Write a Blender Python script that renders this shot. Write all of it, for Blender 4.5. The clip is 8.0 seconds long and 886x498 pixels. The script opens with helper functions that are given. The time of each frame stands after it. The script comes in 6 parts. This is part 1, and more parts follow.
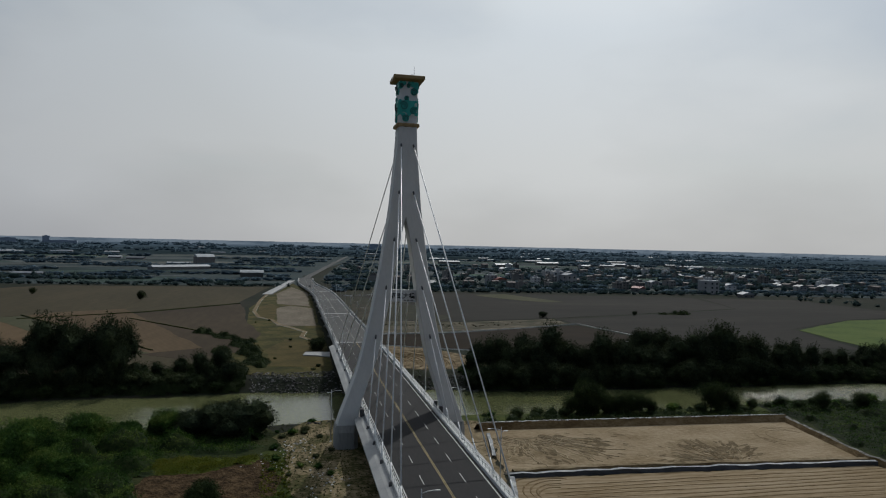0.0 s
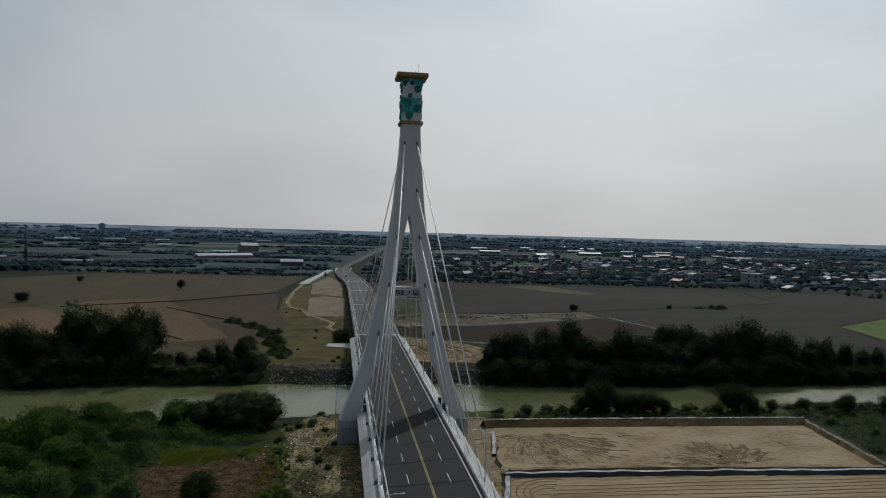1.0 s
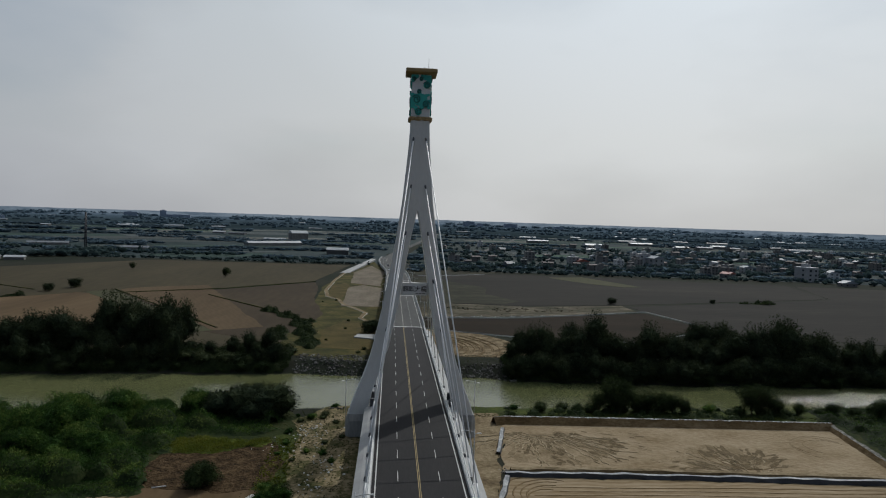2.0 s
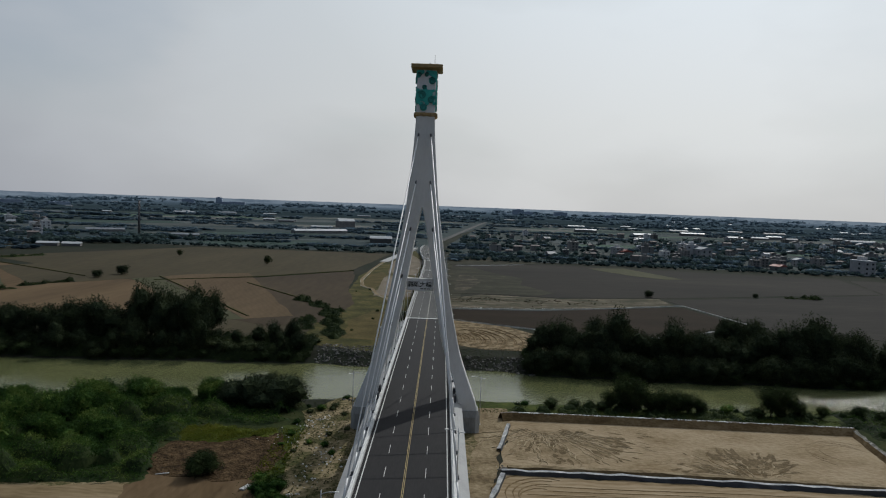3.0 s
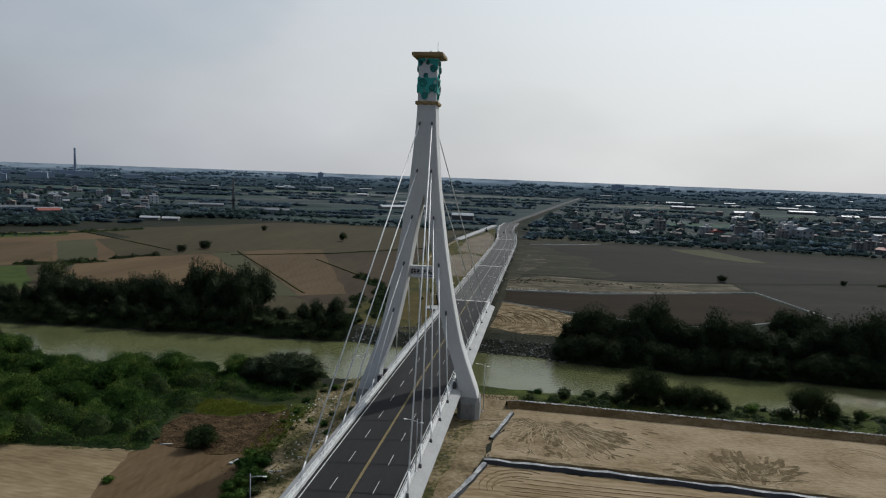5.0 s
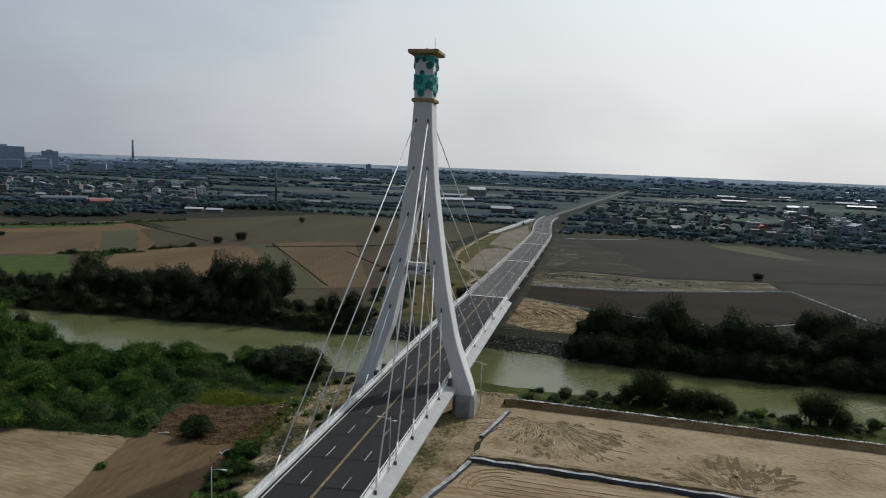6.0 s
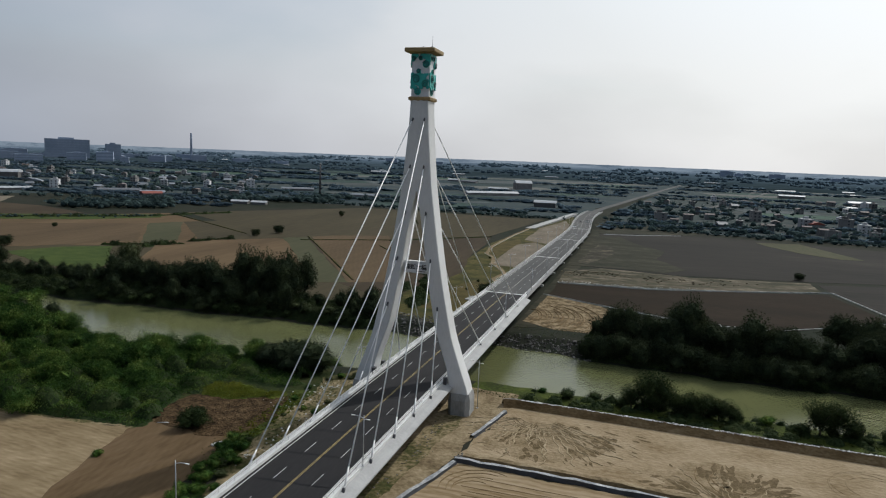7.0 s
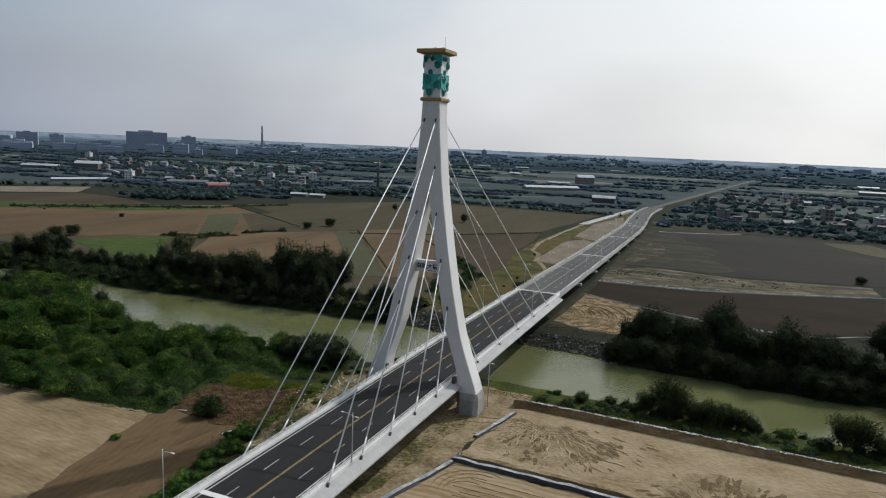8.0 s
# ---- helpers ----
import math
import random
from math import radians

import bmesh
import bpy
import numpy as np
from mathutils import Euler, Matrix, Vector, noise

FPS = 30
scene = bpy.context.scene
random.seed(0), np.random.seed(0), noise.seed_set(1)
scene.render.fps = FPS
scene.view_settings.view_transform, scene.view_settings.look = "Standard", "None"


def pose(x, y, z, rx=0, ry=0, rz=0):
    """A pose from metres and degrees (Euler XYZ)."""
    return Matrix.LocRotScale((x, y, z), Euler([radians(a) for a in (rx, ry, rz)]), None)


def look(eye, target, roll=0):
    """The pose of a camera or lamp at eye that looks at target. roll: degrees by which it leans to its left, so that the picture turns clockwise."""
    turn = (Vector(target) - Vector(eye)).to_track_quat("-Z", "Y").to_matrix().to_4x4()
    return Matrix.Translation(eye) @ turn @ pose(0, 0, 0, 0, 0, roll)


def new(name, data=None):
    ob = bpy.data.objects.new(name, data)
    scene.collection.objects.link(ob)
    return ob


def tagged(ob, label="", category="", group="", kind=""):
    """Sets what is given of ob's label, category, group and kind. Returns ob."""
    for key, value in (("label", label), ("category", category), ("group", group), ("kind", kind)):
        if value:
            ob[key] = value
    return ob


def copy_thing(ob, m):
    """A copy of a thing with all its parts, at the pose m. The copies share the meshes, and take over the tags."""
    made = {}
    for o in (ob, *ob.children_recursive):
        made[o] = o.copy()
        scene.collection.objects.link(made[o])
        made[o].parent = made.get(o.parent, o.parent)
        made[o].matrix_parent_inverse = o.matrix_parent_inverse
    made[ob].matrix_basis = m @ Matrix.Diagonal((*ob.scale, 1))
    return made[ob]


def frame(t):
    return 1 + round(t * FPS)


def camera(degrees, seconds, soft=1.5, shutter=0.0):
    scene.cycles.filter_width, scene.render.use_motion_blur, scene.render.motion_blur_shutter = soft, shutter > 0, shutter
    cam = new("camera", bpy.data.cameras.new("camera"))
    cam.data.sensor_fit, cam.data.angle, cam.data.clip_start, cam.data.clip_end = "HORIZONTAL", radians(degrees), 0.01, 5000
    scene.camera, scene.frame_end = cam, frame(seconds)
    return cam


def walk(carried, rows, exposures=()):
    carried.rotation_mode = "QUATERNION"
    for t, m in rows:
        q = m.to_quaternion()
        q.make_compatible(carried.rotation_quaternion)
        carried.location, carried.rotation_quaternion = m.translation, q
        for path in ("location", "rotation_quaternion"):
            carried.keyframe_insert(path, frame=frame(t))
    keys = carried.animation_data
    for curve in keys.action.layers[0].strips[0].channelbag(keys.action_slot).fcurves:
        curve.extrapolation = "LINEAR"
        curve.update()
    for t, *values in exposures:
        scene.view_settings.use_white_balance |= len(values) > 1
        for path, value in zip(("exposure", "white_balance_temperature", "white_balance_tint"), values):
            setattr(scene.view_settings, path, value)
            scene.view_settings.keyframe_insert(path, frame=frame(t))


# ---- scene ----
cam = camera(66.7, 8.0, soft=1.1)
ROWS = [
    (0, -23.49, -145.23, 43.90, -12.55, -0.44, 1.31),
    (0.5, -19.04, -146.04, 44.90, -10.70, -0.93, 1.42),
    (1, -14.70, -146.82, 46.02, -8.77, -1.49, 1.54),
    (1.5, -10.08, -147.29, 47.07, -6.57, -2.06, 1.73),
    (3, 4.52, -148.01, 50.27, -0.11, -3.84, 2.10),
    (3.5, 9.68, -148.09, 51.32, 2.03, -4.48, 2.13),
    (4, 14.86, -147.72, 52.28, 4.09, -5.11, 2.17),
    (4.5, 20.22, -147.47, 53.22, 6.17, -5.73, 2.11),
    (5, 25.68, -146.92, 54.07, 8.25, -6.31, 2.11),
    (6.5, 42.68, -143.18, 56.55, 14.46, -7.53, 2.29),
    (7, 48.53, -141.39, 57.47, 16.76, -7.95, 2.30),
    (7.5, 54.34, -139.61, 58.51, 19.52, -8.38, 2.38),
    (8, 60.07, -137.80, 59.64, 22.37, -8.80, 2.45),
]
STOPS = [(0.0, -0.6, 6200, 8.5), (1.5, -0.5, 6200, 8.5), (3.5, -0.3, 6200, 8.5), (5.0, -0.17, 6200, 8.7), (6.5, 0.0, 6250, 9.2), (8.0, 0.14, 6300, 9.5)]
walk(cam, [(t, pose(x, y, z, 90 + pitch, 0, yaw) @ pose(0, 0, 0, 0, 0, roll)) for t, x, y, z, yaw, pitch, roll in ROWS], STOPS)

# ---- light ----
SUN_AZ, SUN_EL = 29.0, 42.0  # degrees clockwise from +y, and above the horizon
world = bpy.data.worlds.new("world")
scene.world = world
world.use_nodes = True
wn, wl = world.node_tree.nodes, world.node_tree.links
wn.clear()
sky = wn.new("ShaderNodeTexSky")
sky.sky_type, sky.sun_disc = "NISHITA", False
sky.sun_elevation, sky.sun_rotation = radians(SUN_EL), radians(SUN_AZ)
sky.air_density, sky.dust_density, sky.ozone_density, sky.altitude = 1.2, 1.0, 1.6, 20
coord = wn.new("ShaderNodeTexCoord")
stretch = wn.new("ShaderNodeMapping")
stretch.inputs["Scale"].default_value = (1.1, 1.1, 2.6)
cloud = wn.new("ShaderNodeTexNoise")
cloud.inputs["Scale"].default_value, cloud.inputs["Detail"].default_value = 1.3, 6.0
cloud.inputs["Roughness"].default_value = 0.45
veil = wn.new("ShaderNodeValToRGB")
veil.color_ramp.elements[0].position, veil.color_ramp.elements[0].color = 0.36, (0.50, 0.50, 0.50, 1)
veil.color_ramp.elements[1].position, veil.color_ramp.elements[1].color = 0.58, (0.97, 0.97, 0.97, 1)
thin_cloud = wn.new("ShaderNodeMix")
thin_cloud.data_type = "RGBA"
# the haze scatters forwards: brightest round the sun, dull on the other side
toward = wn.new("ShaderNodeVectorMath")
toward.operation = "DOT_PRODUCT"
toward.inputs[1].default_value = (math.sin(radians(SUN_AZ)) * math.cos(radians(SUN_EL)), math.cos(radians(SUN_AZ)) * math.cos(radians(SUN_EL)), math.sin(radians(SUN_EL)))
half = wn.new("ShaderNodeMapRange")
half.inputs["From Min"].default_value = -1.0
glow = wn.new("ShaderNodeValToRGB")
GLOW = [(0.0, 0.09, 0.105, 0.135), (0.5, 0.21, 0.25, 0.32), (0.68, 0.49, 0.51, 0.545), (0.86, 0.72, 0.726, 0.712), (0.95, 0.945, 0.95, 0.93), (1.0, 1.28, 1.265, 1.23)]
for k, (at, *c) in enumerate(GLOW):
    e = glow.color_ramp.elements[0 if k == 0 else 1] if k < 2 else glow.color_ramp.elements.new(at)
    e.position, e.color = at, (*c, 1)
scaled = wn.new("ShaderNodeVectorMath")
scaled.operation = "SCALE"
scaled.inputs["Scale"].default_value = 10.0
billow = wn.new("ShaderNodeMapRange")
billow.inputs["From Min"].default_value, billow.inputs["From Max"].default_value = 0.38, 0.62
billow.inputs["To Min"].default_value, billow.inputs["To Max"].default_value = 8.2, 10.8
wl.new(cloud.outputs["Fac"], billow.inputs["Value"])
wl.new(billow.outputs["Result"], scaled.inputs["Scale"])
wl.new(coord.outputs["Generated"], toward.inputs[0])
wl.new(toward.outputs["Value"], half.inputs["Value"])
wl.new(half.outputs["Result"], glow.inputs["Fac"])
wl.new(glow.outputs["Color"], scaled.inputs[0])
# the haze is warmer low down and bluer higher up
lift, tint = wn.new("ShaderNodeValToRGB"), wn.new("ShaderNodeVectorMath")
for k, (at, *c) in enumerate([(0.0, 1.06, 1.03, 1.02), (0.12, 1.04, 1.025, 1.015), (0.30, 0.95, 0.985, 1.03), (0.6, 0.98, 1.0, 1.015)]):
    e = lift.color_ramp.elements[k] if k < 2 else lift.color_ramp.elements.new(at)
    e.position, e.color = at, (*c, 1)
tint.operation = "MULTIPLY"
apart_sky = wn.new("ShaderNodeSeparateXYZ")
wl.new(coord.outputs["Generated"], apart_sky.inputs["Vector"])
wl.new(apart_sky.outputs["Z"], lift.inputs["Fac"])
wl.new(scaled.outputs["Vector"], tint.inputs[0])
wl.new(lift.outputs["Color"], tint.inputs[1])
wl.new(tint.outputs["Vector"], thin_cloud.inputs["B"])
back = wn.new("ShaderNodeBackground")
back.inputs["Strength"].default_value = 0.1
wout = wn.new("ShaderNodeOutputWorld")
wl.new(coord.outputs["Generated"], stretch.inputs["Vector"])
wl.new(stretch.outputs["Vector"], cloud.inputs["Vector"])
wl.new(cloud.outputs["Fac"], veil.inputs["Fac"])
low_haze = wn.new("ShaderNodeMapRange")
low_haze.interpolation_type = "SMOOTHSTEP"
low_haze.inputs["From Min"].default_value, low_haze.inputs["From Max"].default_value = 0.06, 0.34
low_haze.inputs["To Min"].default_value, low_haze.inputs["To Max"].default_value = 0.97, 0.0
densest = wn.new("ShaderNodeMath")
densest.operation = "MAXIMUM"
wl.new(apart_sky.outputs["Z"], low_haze.inputs["Value"])
wl.new(veil.outputs["Color"], densest.inputs[0])
wl.new(low_haze.outputs["Result"], densest.inputs[1])
wl.new(densest.outputs["Value"], thin_cloud.inputs["Factor"])
wl.new(sky.outputs["Color"], thin_cloud.inputs["A"])
wl.new(thin_cloud.outputs["Result"], back.inputs["Color"])
wl.new(back.outputs["Background"], wout.inputs["Surface"])
sun = new("sun", bpy.data.lights.new("sun", "SUN"))
sun.data.energy, sun.data.angle, sun.data.color = 2.55, radians(0.9), (1.0, 0.96, 0.89)
s_el, s_az = radians(SUN_EL), radians(SUN_AZ)
sun.matrix_world = look((300 * math.sin(s_az) * math.cos(s_el), 300 * math.cos(s_az) * math.cos(s_el), 300 * math.sin(s_el)), (0, 0, 0))

# ---- materials ----
def material(name, colors, scale=1.0, rough=0.8, metal=0.0, bump=0.0, fine=8.0, spread=(0.35, 0.65), per=None, amount=0.25, stretch=(1, 1, 1), depth=0.1, spec=0.5, rows=None, turn=0.0, through_light=0.0):
    """Principled surface of two to four colours, mixed by noise at two scales (metres), with relief; per: "Object" or "Island" varies brightness."""
    m = bpy.data.materials.new(name)
    m.use_nodes = True
    n, l = m.node_tree.nodes, m.node_tree.links
    p = n["Principled BSDF"]
    geo = n.new("ShaderNodeNewGeometry")
    mapping = n.new("ShaderNodeMapping")
    mapping.inputs["Scale"].default_value = stretch
    mapping.inputs["Rotation"].default_value = (0, 0, radians(turn))
    l.new(geo.outputs["Position"], mapping.inputs["Vector"])
    big, small = n.new("ShaderNodeTexNoise"), n.new("ShaderNodeTexNoise")
    for tex, s, d in ((big, scale, 5.0), (small, scale * fine, 4.0)):
        tex.inputs["Scale"].default_value, tex.inputs["Detail"].default_value = s, d
        l.new(mapping.outputs["Vector"], tex.inputs["Vector"])
    mix = n.new("ShaderNodeMix")
    mix.data_type = "FLOAT"
    mix.inputs["Factor"].default_value = 0.38
    l.new(big.outputs["Fac"], mix.inputs["A"])
    l.new(small.outputs["Fac"], mix.inputs["B"])
    factor = mix.outputs["Result"]
    if rows:  # (metres between rows, direction they follow each other in, strength)
        wave = n.new("ShaderNodeTexWave")
        wave.bands_direction = rows[1]
        wave.inputs["Scale"].default_value = 0.314 / rows[0]
        wave.inputs["Distortion"].default_value, wave.inputs["Detail"].default_value, wave.inputs["Detail Scale"].default_value = 6.0, 4.0, 0.8
        turned = n.new("ShaderNodeMapping")
        turned.inputs["Rotation"].default_value = (0, 0, radians(turn))
        l.new(geo.outputs["Position"], turned.inputs["Vector"])
        l.new(turned.outputs["Vector"], wave.inputs["Vector"])
        blend = n.new("ShaderNodeMix")
        blend.data_type = "FLOAT"
        blend.inputs["Factor"].default_value = rows[2]
        l.new(factor, blend.inputs["A"])
        l.new(wave.outputs["Fac"], blend.inputs["B"])
        factor = blend.outputs["Result"]
    ramp = n.new("ShaderNodeValToRGB")
    lo, hi = spread
    for k, c in enumerate(colors):
        at = lo + (hi - lo) * k / max(1, len(colors) - 1)
        e = ramp.color_ramp.elements[k] if k < 2 else ramp.color_ramp.elements.new(at)
        e.position = at
        e.color = (*c, 1)
    l.new(factor, ramp.inputs["Fac"])
    out = ramp.outputs["Color"]
    if per:
        src = n.new("ShaderNodeObjectInfo") if per == "Object" else geo
        rnd = src.outputs["Random" if per == "Object" else "Random Per Island"]
        rng = n.new("ShaderNodeMapRange")
        rng.inputs["To Min"].default_value, rng.inputs["To Max"].default_value = 1 - amount, 1 + amount
        l.new(rnd, rng.inputs["Value"])
        hsv = n.new("ShaderNodeHueSaturation")
        l.new(rng.outputs["Result"], hsv.inputs["Value"])
        l.new(out, hsv.inputs["Color"])
        out = hsv.outputs["Color"]
    l.new(out, p.inputs["Base Color"])
    p.inputs["Roughness"].default_value, p.inputs["Metallic"].default_value = rough, metal
    p.inputs["Specular IOR Level"].default_value = spec
    if bump:
        b = n.new("ShaderNodeBump")
        b.inputs["Strength"].default_value, b.inputs["Distance"].default_value = bump, depth
        l.new(factor if rows else small.outputs["Fac"], b.inputs["Height"])
        l.new(b.outputs["Normal"], p.inputs["Normal"])
    if through_light:  # thin leaves pass some of the light that falls on their other side
        thin, both = n.new("ShaderNodeBsdfTranslucent"), n.new("ShaderNodeMixShader")
        both.inputs["Fac"].default_value = through_light
        l.new(out, thin.inputs["Color"])
        l.new(p.outputs["BSDF"], both.inputs[1])
        l.new(thin.outputs["BSDF"], both.inputs[2])
        l.new(both.outputs["Shader"], n["Material Output"].inputs["Surface"])
    return m


def patchwork(name, colors, scale=0.05):
    """Far fields: each plot takes one colour of the list, with streaks and mottling."""
    m = material(name, [(0.72, 0.72, 0.72), (1.0, 1.0, 1.0), (1.2, 1.2, 1.2)], scale, 0.95, fine=8, stretch=(0.3, 1, 1), spec=0.05)
    n, l = m.node_tree.nodes, m.node_tree.links
    p = n["Principled BSDF"]
    tone = p.inputs["Base Color"].links[0].from_socket
    geo, pick, mul = n.new("ShaderNodeNewGeometry"), n.new("ShaderNodeValToRGB"), n.new("ShaderNodeMix")
    pick.color_ramp.interpolation = "CONSTANT"
    for k, c in enumerate(colors):
        e = pick.color_ramp.elements[k] if k < 2 else pick.color_ramp.elements.new(k / len(colors))
        e.position, e.color = k / len(colors), (*c, 1)
    mul.data_type, mul.blend_type = "RGBA", "MULTIPLY"
    mul.inputs["Factor"].default_value = 1.0
    l.new(geo.outputs["Random Per Island"], pick.inputs["Fac"])
    l.new(pick.outputs["Color"], mul.inputs["A"])
    l.new(tone, mul.inputs["B"])
    l.new(mul.outputs["Result"], p.inputs["Base Color"])
    return m


concrete = material("pale_concrete", [(0.56, 0.56, 0.545), (0.615, 0.615, 0.60), (0.655, 0.655, 0.64)], 0.18, 0.75, bump=0.15, fine=14, stretch=(1, 1, 0.35), depth=0.02)
footing = material("grey_concrete", [(0.20, 0.20, 0.19), (0.28, 0.28, 0.27), (0.33, 0.33, 0.31)], 0.3, 0.85, bump=0.25, stretch=(1, 1, 0.3), depth=0.03)
deck_grey = material("deck_concrete", [(0.282, 0.282, 0.2773), (0.3243, 0.3243, 0.3196), (0.3619, 0.3619, 0.3525)], 0.22, 0.75, bump=0.15, fine=10, depth=0.02, spec=0.3)
asphalt = material("asphalt", [(0.0115, 0.0111, 0.0119), (0.0162, 0.0155, 0.0162), (0.0221, 0.0212, 0.0221)], 0.12, 0.85, bump=0.2, fine=40, stretch=(1, 0.12, 1), depth=0.01, spec=0.2)
asphalt_old = material("worn_asphalt", [(0.0422, 0.0422, 0.0422), (0.0591, 0.0591, 0.057), (0.0718, 0.0718, 0.0676)], 0.1, 0.9, bump=0.1, stretch=(1, 0.15, 1), spec=0.3)
white_line = material("white_road_paint", [(0.3872, 0.3872, 0.3731), (0.521, 0.521, 0.5069)], 0.8, 0.6)
yellow_line = material("yellow_road_paint", [(0.264, 0.1936, 0.066), (0.352, 0.264, 0.0968)], 0.8, 0.7)
pale_line = material("worn_pale_paint", [(0.22, 0.21, 0.185), (0.34, 0.325, 0.29)], 0.8, 0.7)
cable_white = material("cable_sheath", [(0.72, 0.715, 0.70), (0.80, 0.795, 0.78)], 0.5, 0.5)
steel = material("galvanised_steel", [(0.42, 0.43, 0.44), (0.52, 0.53, 0.54)], 0.8, 0.45, metal=0.6)
dark_steel = material("dark_steel", [(0.05, 0.05, 0.055), (0.09, 0.09, 0.095)], 1.5, 0.5, metal=0.4)
rail_white = material("white_rail_paint", [(0.62, 0.62, 0.60), (0.76, 0.76, 0.74)], 0.6, 0.5)
gold = material("ochre_paint", [(0.25, 0.17, 0.068), (0.33, 0.23, 0.095)], 0.9, 0.6, bump=0.1)
teal = material("teal_paint", [(0.03, 0.33, 0.285), (0.045, 0.43, 0.37)], 1.2, 0.5)
teal_dark = material("dark_teal_paint", [(0.006, 0.05, 0.05), (0.012, 0.08, 0.075)], 1.5, 0.5)
sign_black = material("black_paint", [(0.012, 0.012, 0.012), (0.02, 0.02, 0.02)], 2, 0.5)
white_wall = material("white_plaster", [(0.30, 0.305, 0.31), (0.44, 0.445, 0.45)], 0.25, 0.8, per="Object", amount=0.4)
grey_wall = material("grey_render", [(0.10, 0.098, 0.095), (0.17, 0.166, 0.16)], 0.2, 0.85, per="Object", amount=0.4)
roof_metal = material("sheet_roof", [(0.1118, 0.1273, 0.1479), (0.1892, 0.2064, 0.2322)], 0.2, 0.6, per="Object", amount=0.4)
roof_red = material("red_sheet_roof", [(0.182, 0.042, 0.028), (0.252, 0.063, 0.042)], 0.2, 0.6)
roof_dark = material("dark_tile_roof", [(0.07, 0.06, 0.06), (0.14, 0.11, 0.10)], 0.3, 0.8, per="Object", amount=0.3)
glass_dark = material("window_glass", [(0.02, 0.025, 0.03), (0.04, 0.045, 0.05)], 1, 0.15)
leaf_dark = material("dark_leaves", [(0.015, 0.023, 0.014), (0.027, 0.037, 0.019), (0.043, 0.054, 0.025)], 0.22, 0.85, per="Island", amount=0.4, spec=0.04, through_light=0.28)
leaf_green = material("green_leaves", [(0.0157, 0.0381, 0.0101), (0.0325, 0.0706, 0.0146), (0.0605, 0.1075, 0.0213), (0.1232, 0.1635, 0.0381)], 0.2, 0.75, per="Island", amount=0.5, fine=7, spread=(0.40, 0.62), spec=0.06, through_light=0.34)
leaf_olive = material("olive_leaves", [(0.028, 0.038, 0.017), (0.046, 0.058, 0.026), (0.080, 0.090, 0.042)], 0.22, 0.8, per="Island", amount=0.4, spec=0.06, through_light=0.25)
# blue haze put into the leaf colour; strong through_light lifts the dark sides
hazed_leaf = material("haze_tinted_leaves", [(0.0764, 0.1166, 0.1505), (0.0902, 0.132, 0.1663), (0.1019, 0.1452, 0.1769)], 0.02, 0.9, per="Island", amount=0.15, spec=0.0, through_light=0.72)
bark = material("bark", [(0.06, 0.045, 0.03), (0.12, 0.09, 0.06)], 1.5, 0.9, bump=0.4)
stone = material("riprap_stone", [(0.032, 0.031, 0.029), (0.075, 0.071, 0.066), (0.20, 0.195, 0.185)], 0.5, 0.9, per="Island", amount=0.7, bump=0.3, spec=0.2)
sand = material("pale_sand", [(0.132, 0.0924, 0.0466), (0.1954, 0.1434, 0.0818), (0.2482, 0.1901, 0.117), (0.2948, 0.2323, 0.1505)], 0.11, 0.95, bump=0.9, fine=9, spread=(0.28, 0.60), stretch=(0.8, 1.25, 1), depth=0.3, spec=0.1)
wet_sand = material("wet_sand", [(0.072, 0.050, 0.022), (0.105, 0.075, 0.036), (0.150, 0.110, 0.060)], 0.9, 0.85, bump=0.8, fine=4, spread=(0.38, 0.62), spec=0.1)
tracked_sand = material("tracked_sand", [(0.125, 0.090, 0.048), (0.172, 0.128, 0.072), (0.225, 0.171, 0.104), (0.30, 0.236, 0.152)], 0.22, 0.95, bump=0.9, fine=6, spread=(0.30, 0.64), depth=0.3, spec=0.1)
sand_face = material("sandy_bank", [(0.0924, 0.0616, 0.029), (0.154, 0.1074, 0.0546), (0.2376, 0.176, 0.1012)], 0.18, 0.95, bump=0.7, fine=7, stretch=(1, 1, 2.5), spec=0.1)
liner = material("black_liner", [(0.018, 0.020, 0.024), (0.04, 0.042, 0.048)], 0.5, 0.5, bump=0.4)
liner_grey = material("grey_geotextile", [(0.13, 0.14, 0.15), (0.24, 0.25, 0.26), (0.5, 0.5, 0.48)], 0.35, 0.8, bump=0.4)
# dark leaf green for bank plants; also paints shade inside the scrub sheets
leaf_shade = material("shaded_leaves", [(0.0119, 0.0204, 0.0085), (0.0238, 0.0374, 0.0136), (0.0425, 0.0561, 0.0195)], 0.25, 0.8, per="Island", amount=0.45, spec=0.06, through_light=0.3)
left_crop = material("dull_green_crop", [(0.0246, 0.0405, 0.0088), (0.0387, 0.0598, 0.0114), (0.0581, 0.0774, 0.0167)], 0.12, 0.9, bump=0.4, fine=12, spec=0.1)
far_rust = material("fallow_rust", [(0.0552, 0.0374, 0.0208), (0.0806, 0.0553, 0.0303), (0.1071, 0.075, 0.0423)], 0.035, 0.95, bump=0.4, fine=9, stretch=(1, 0.16, 1), turn=-24, spread=(0.3, 0.68), spec=0.1, rows=(2.6, "X", 0.06))
crest = material("rubble_crest", [(0.045, 0.042, 0.034), (0.08, 0.074, 0.06), (0.15, 0.14, 0.12), (0.44, 0.43, 0.40)], 1.3, 0.9, bump=0.9, fine=4, spread=(0.40, 0.68))
# far walls and window bands take pale haze blue in their base colour
hazed_wall = material("haze_tinted_wall", [(0.2296, 0.2736, 0.3481), (0.3024, 0.3534, 0.4366)], 0.02, 0.9, per="Object", amount=0.2, spec=0.1)
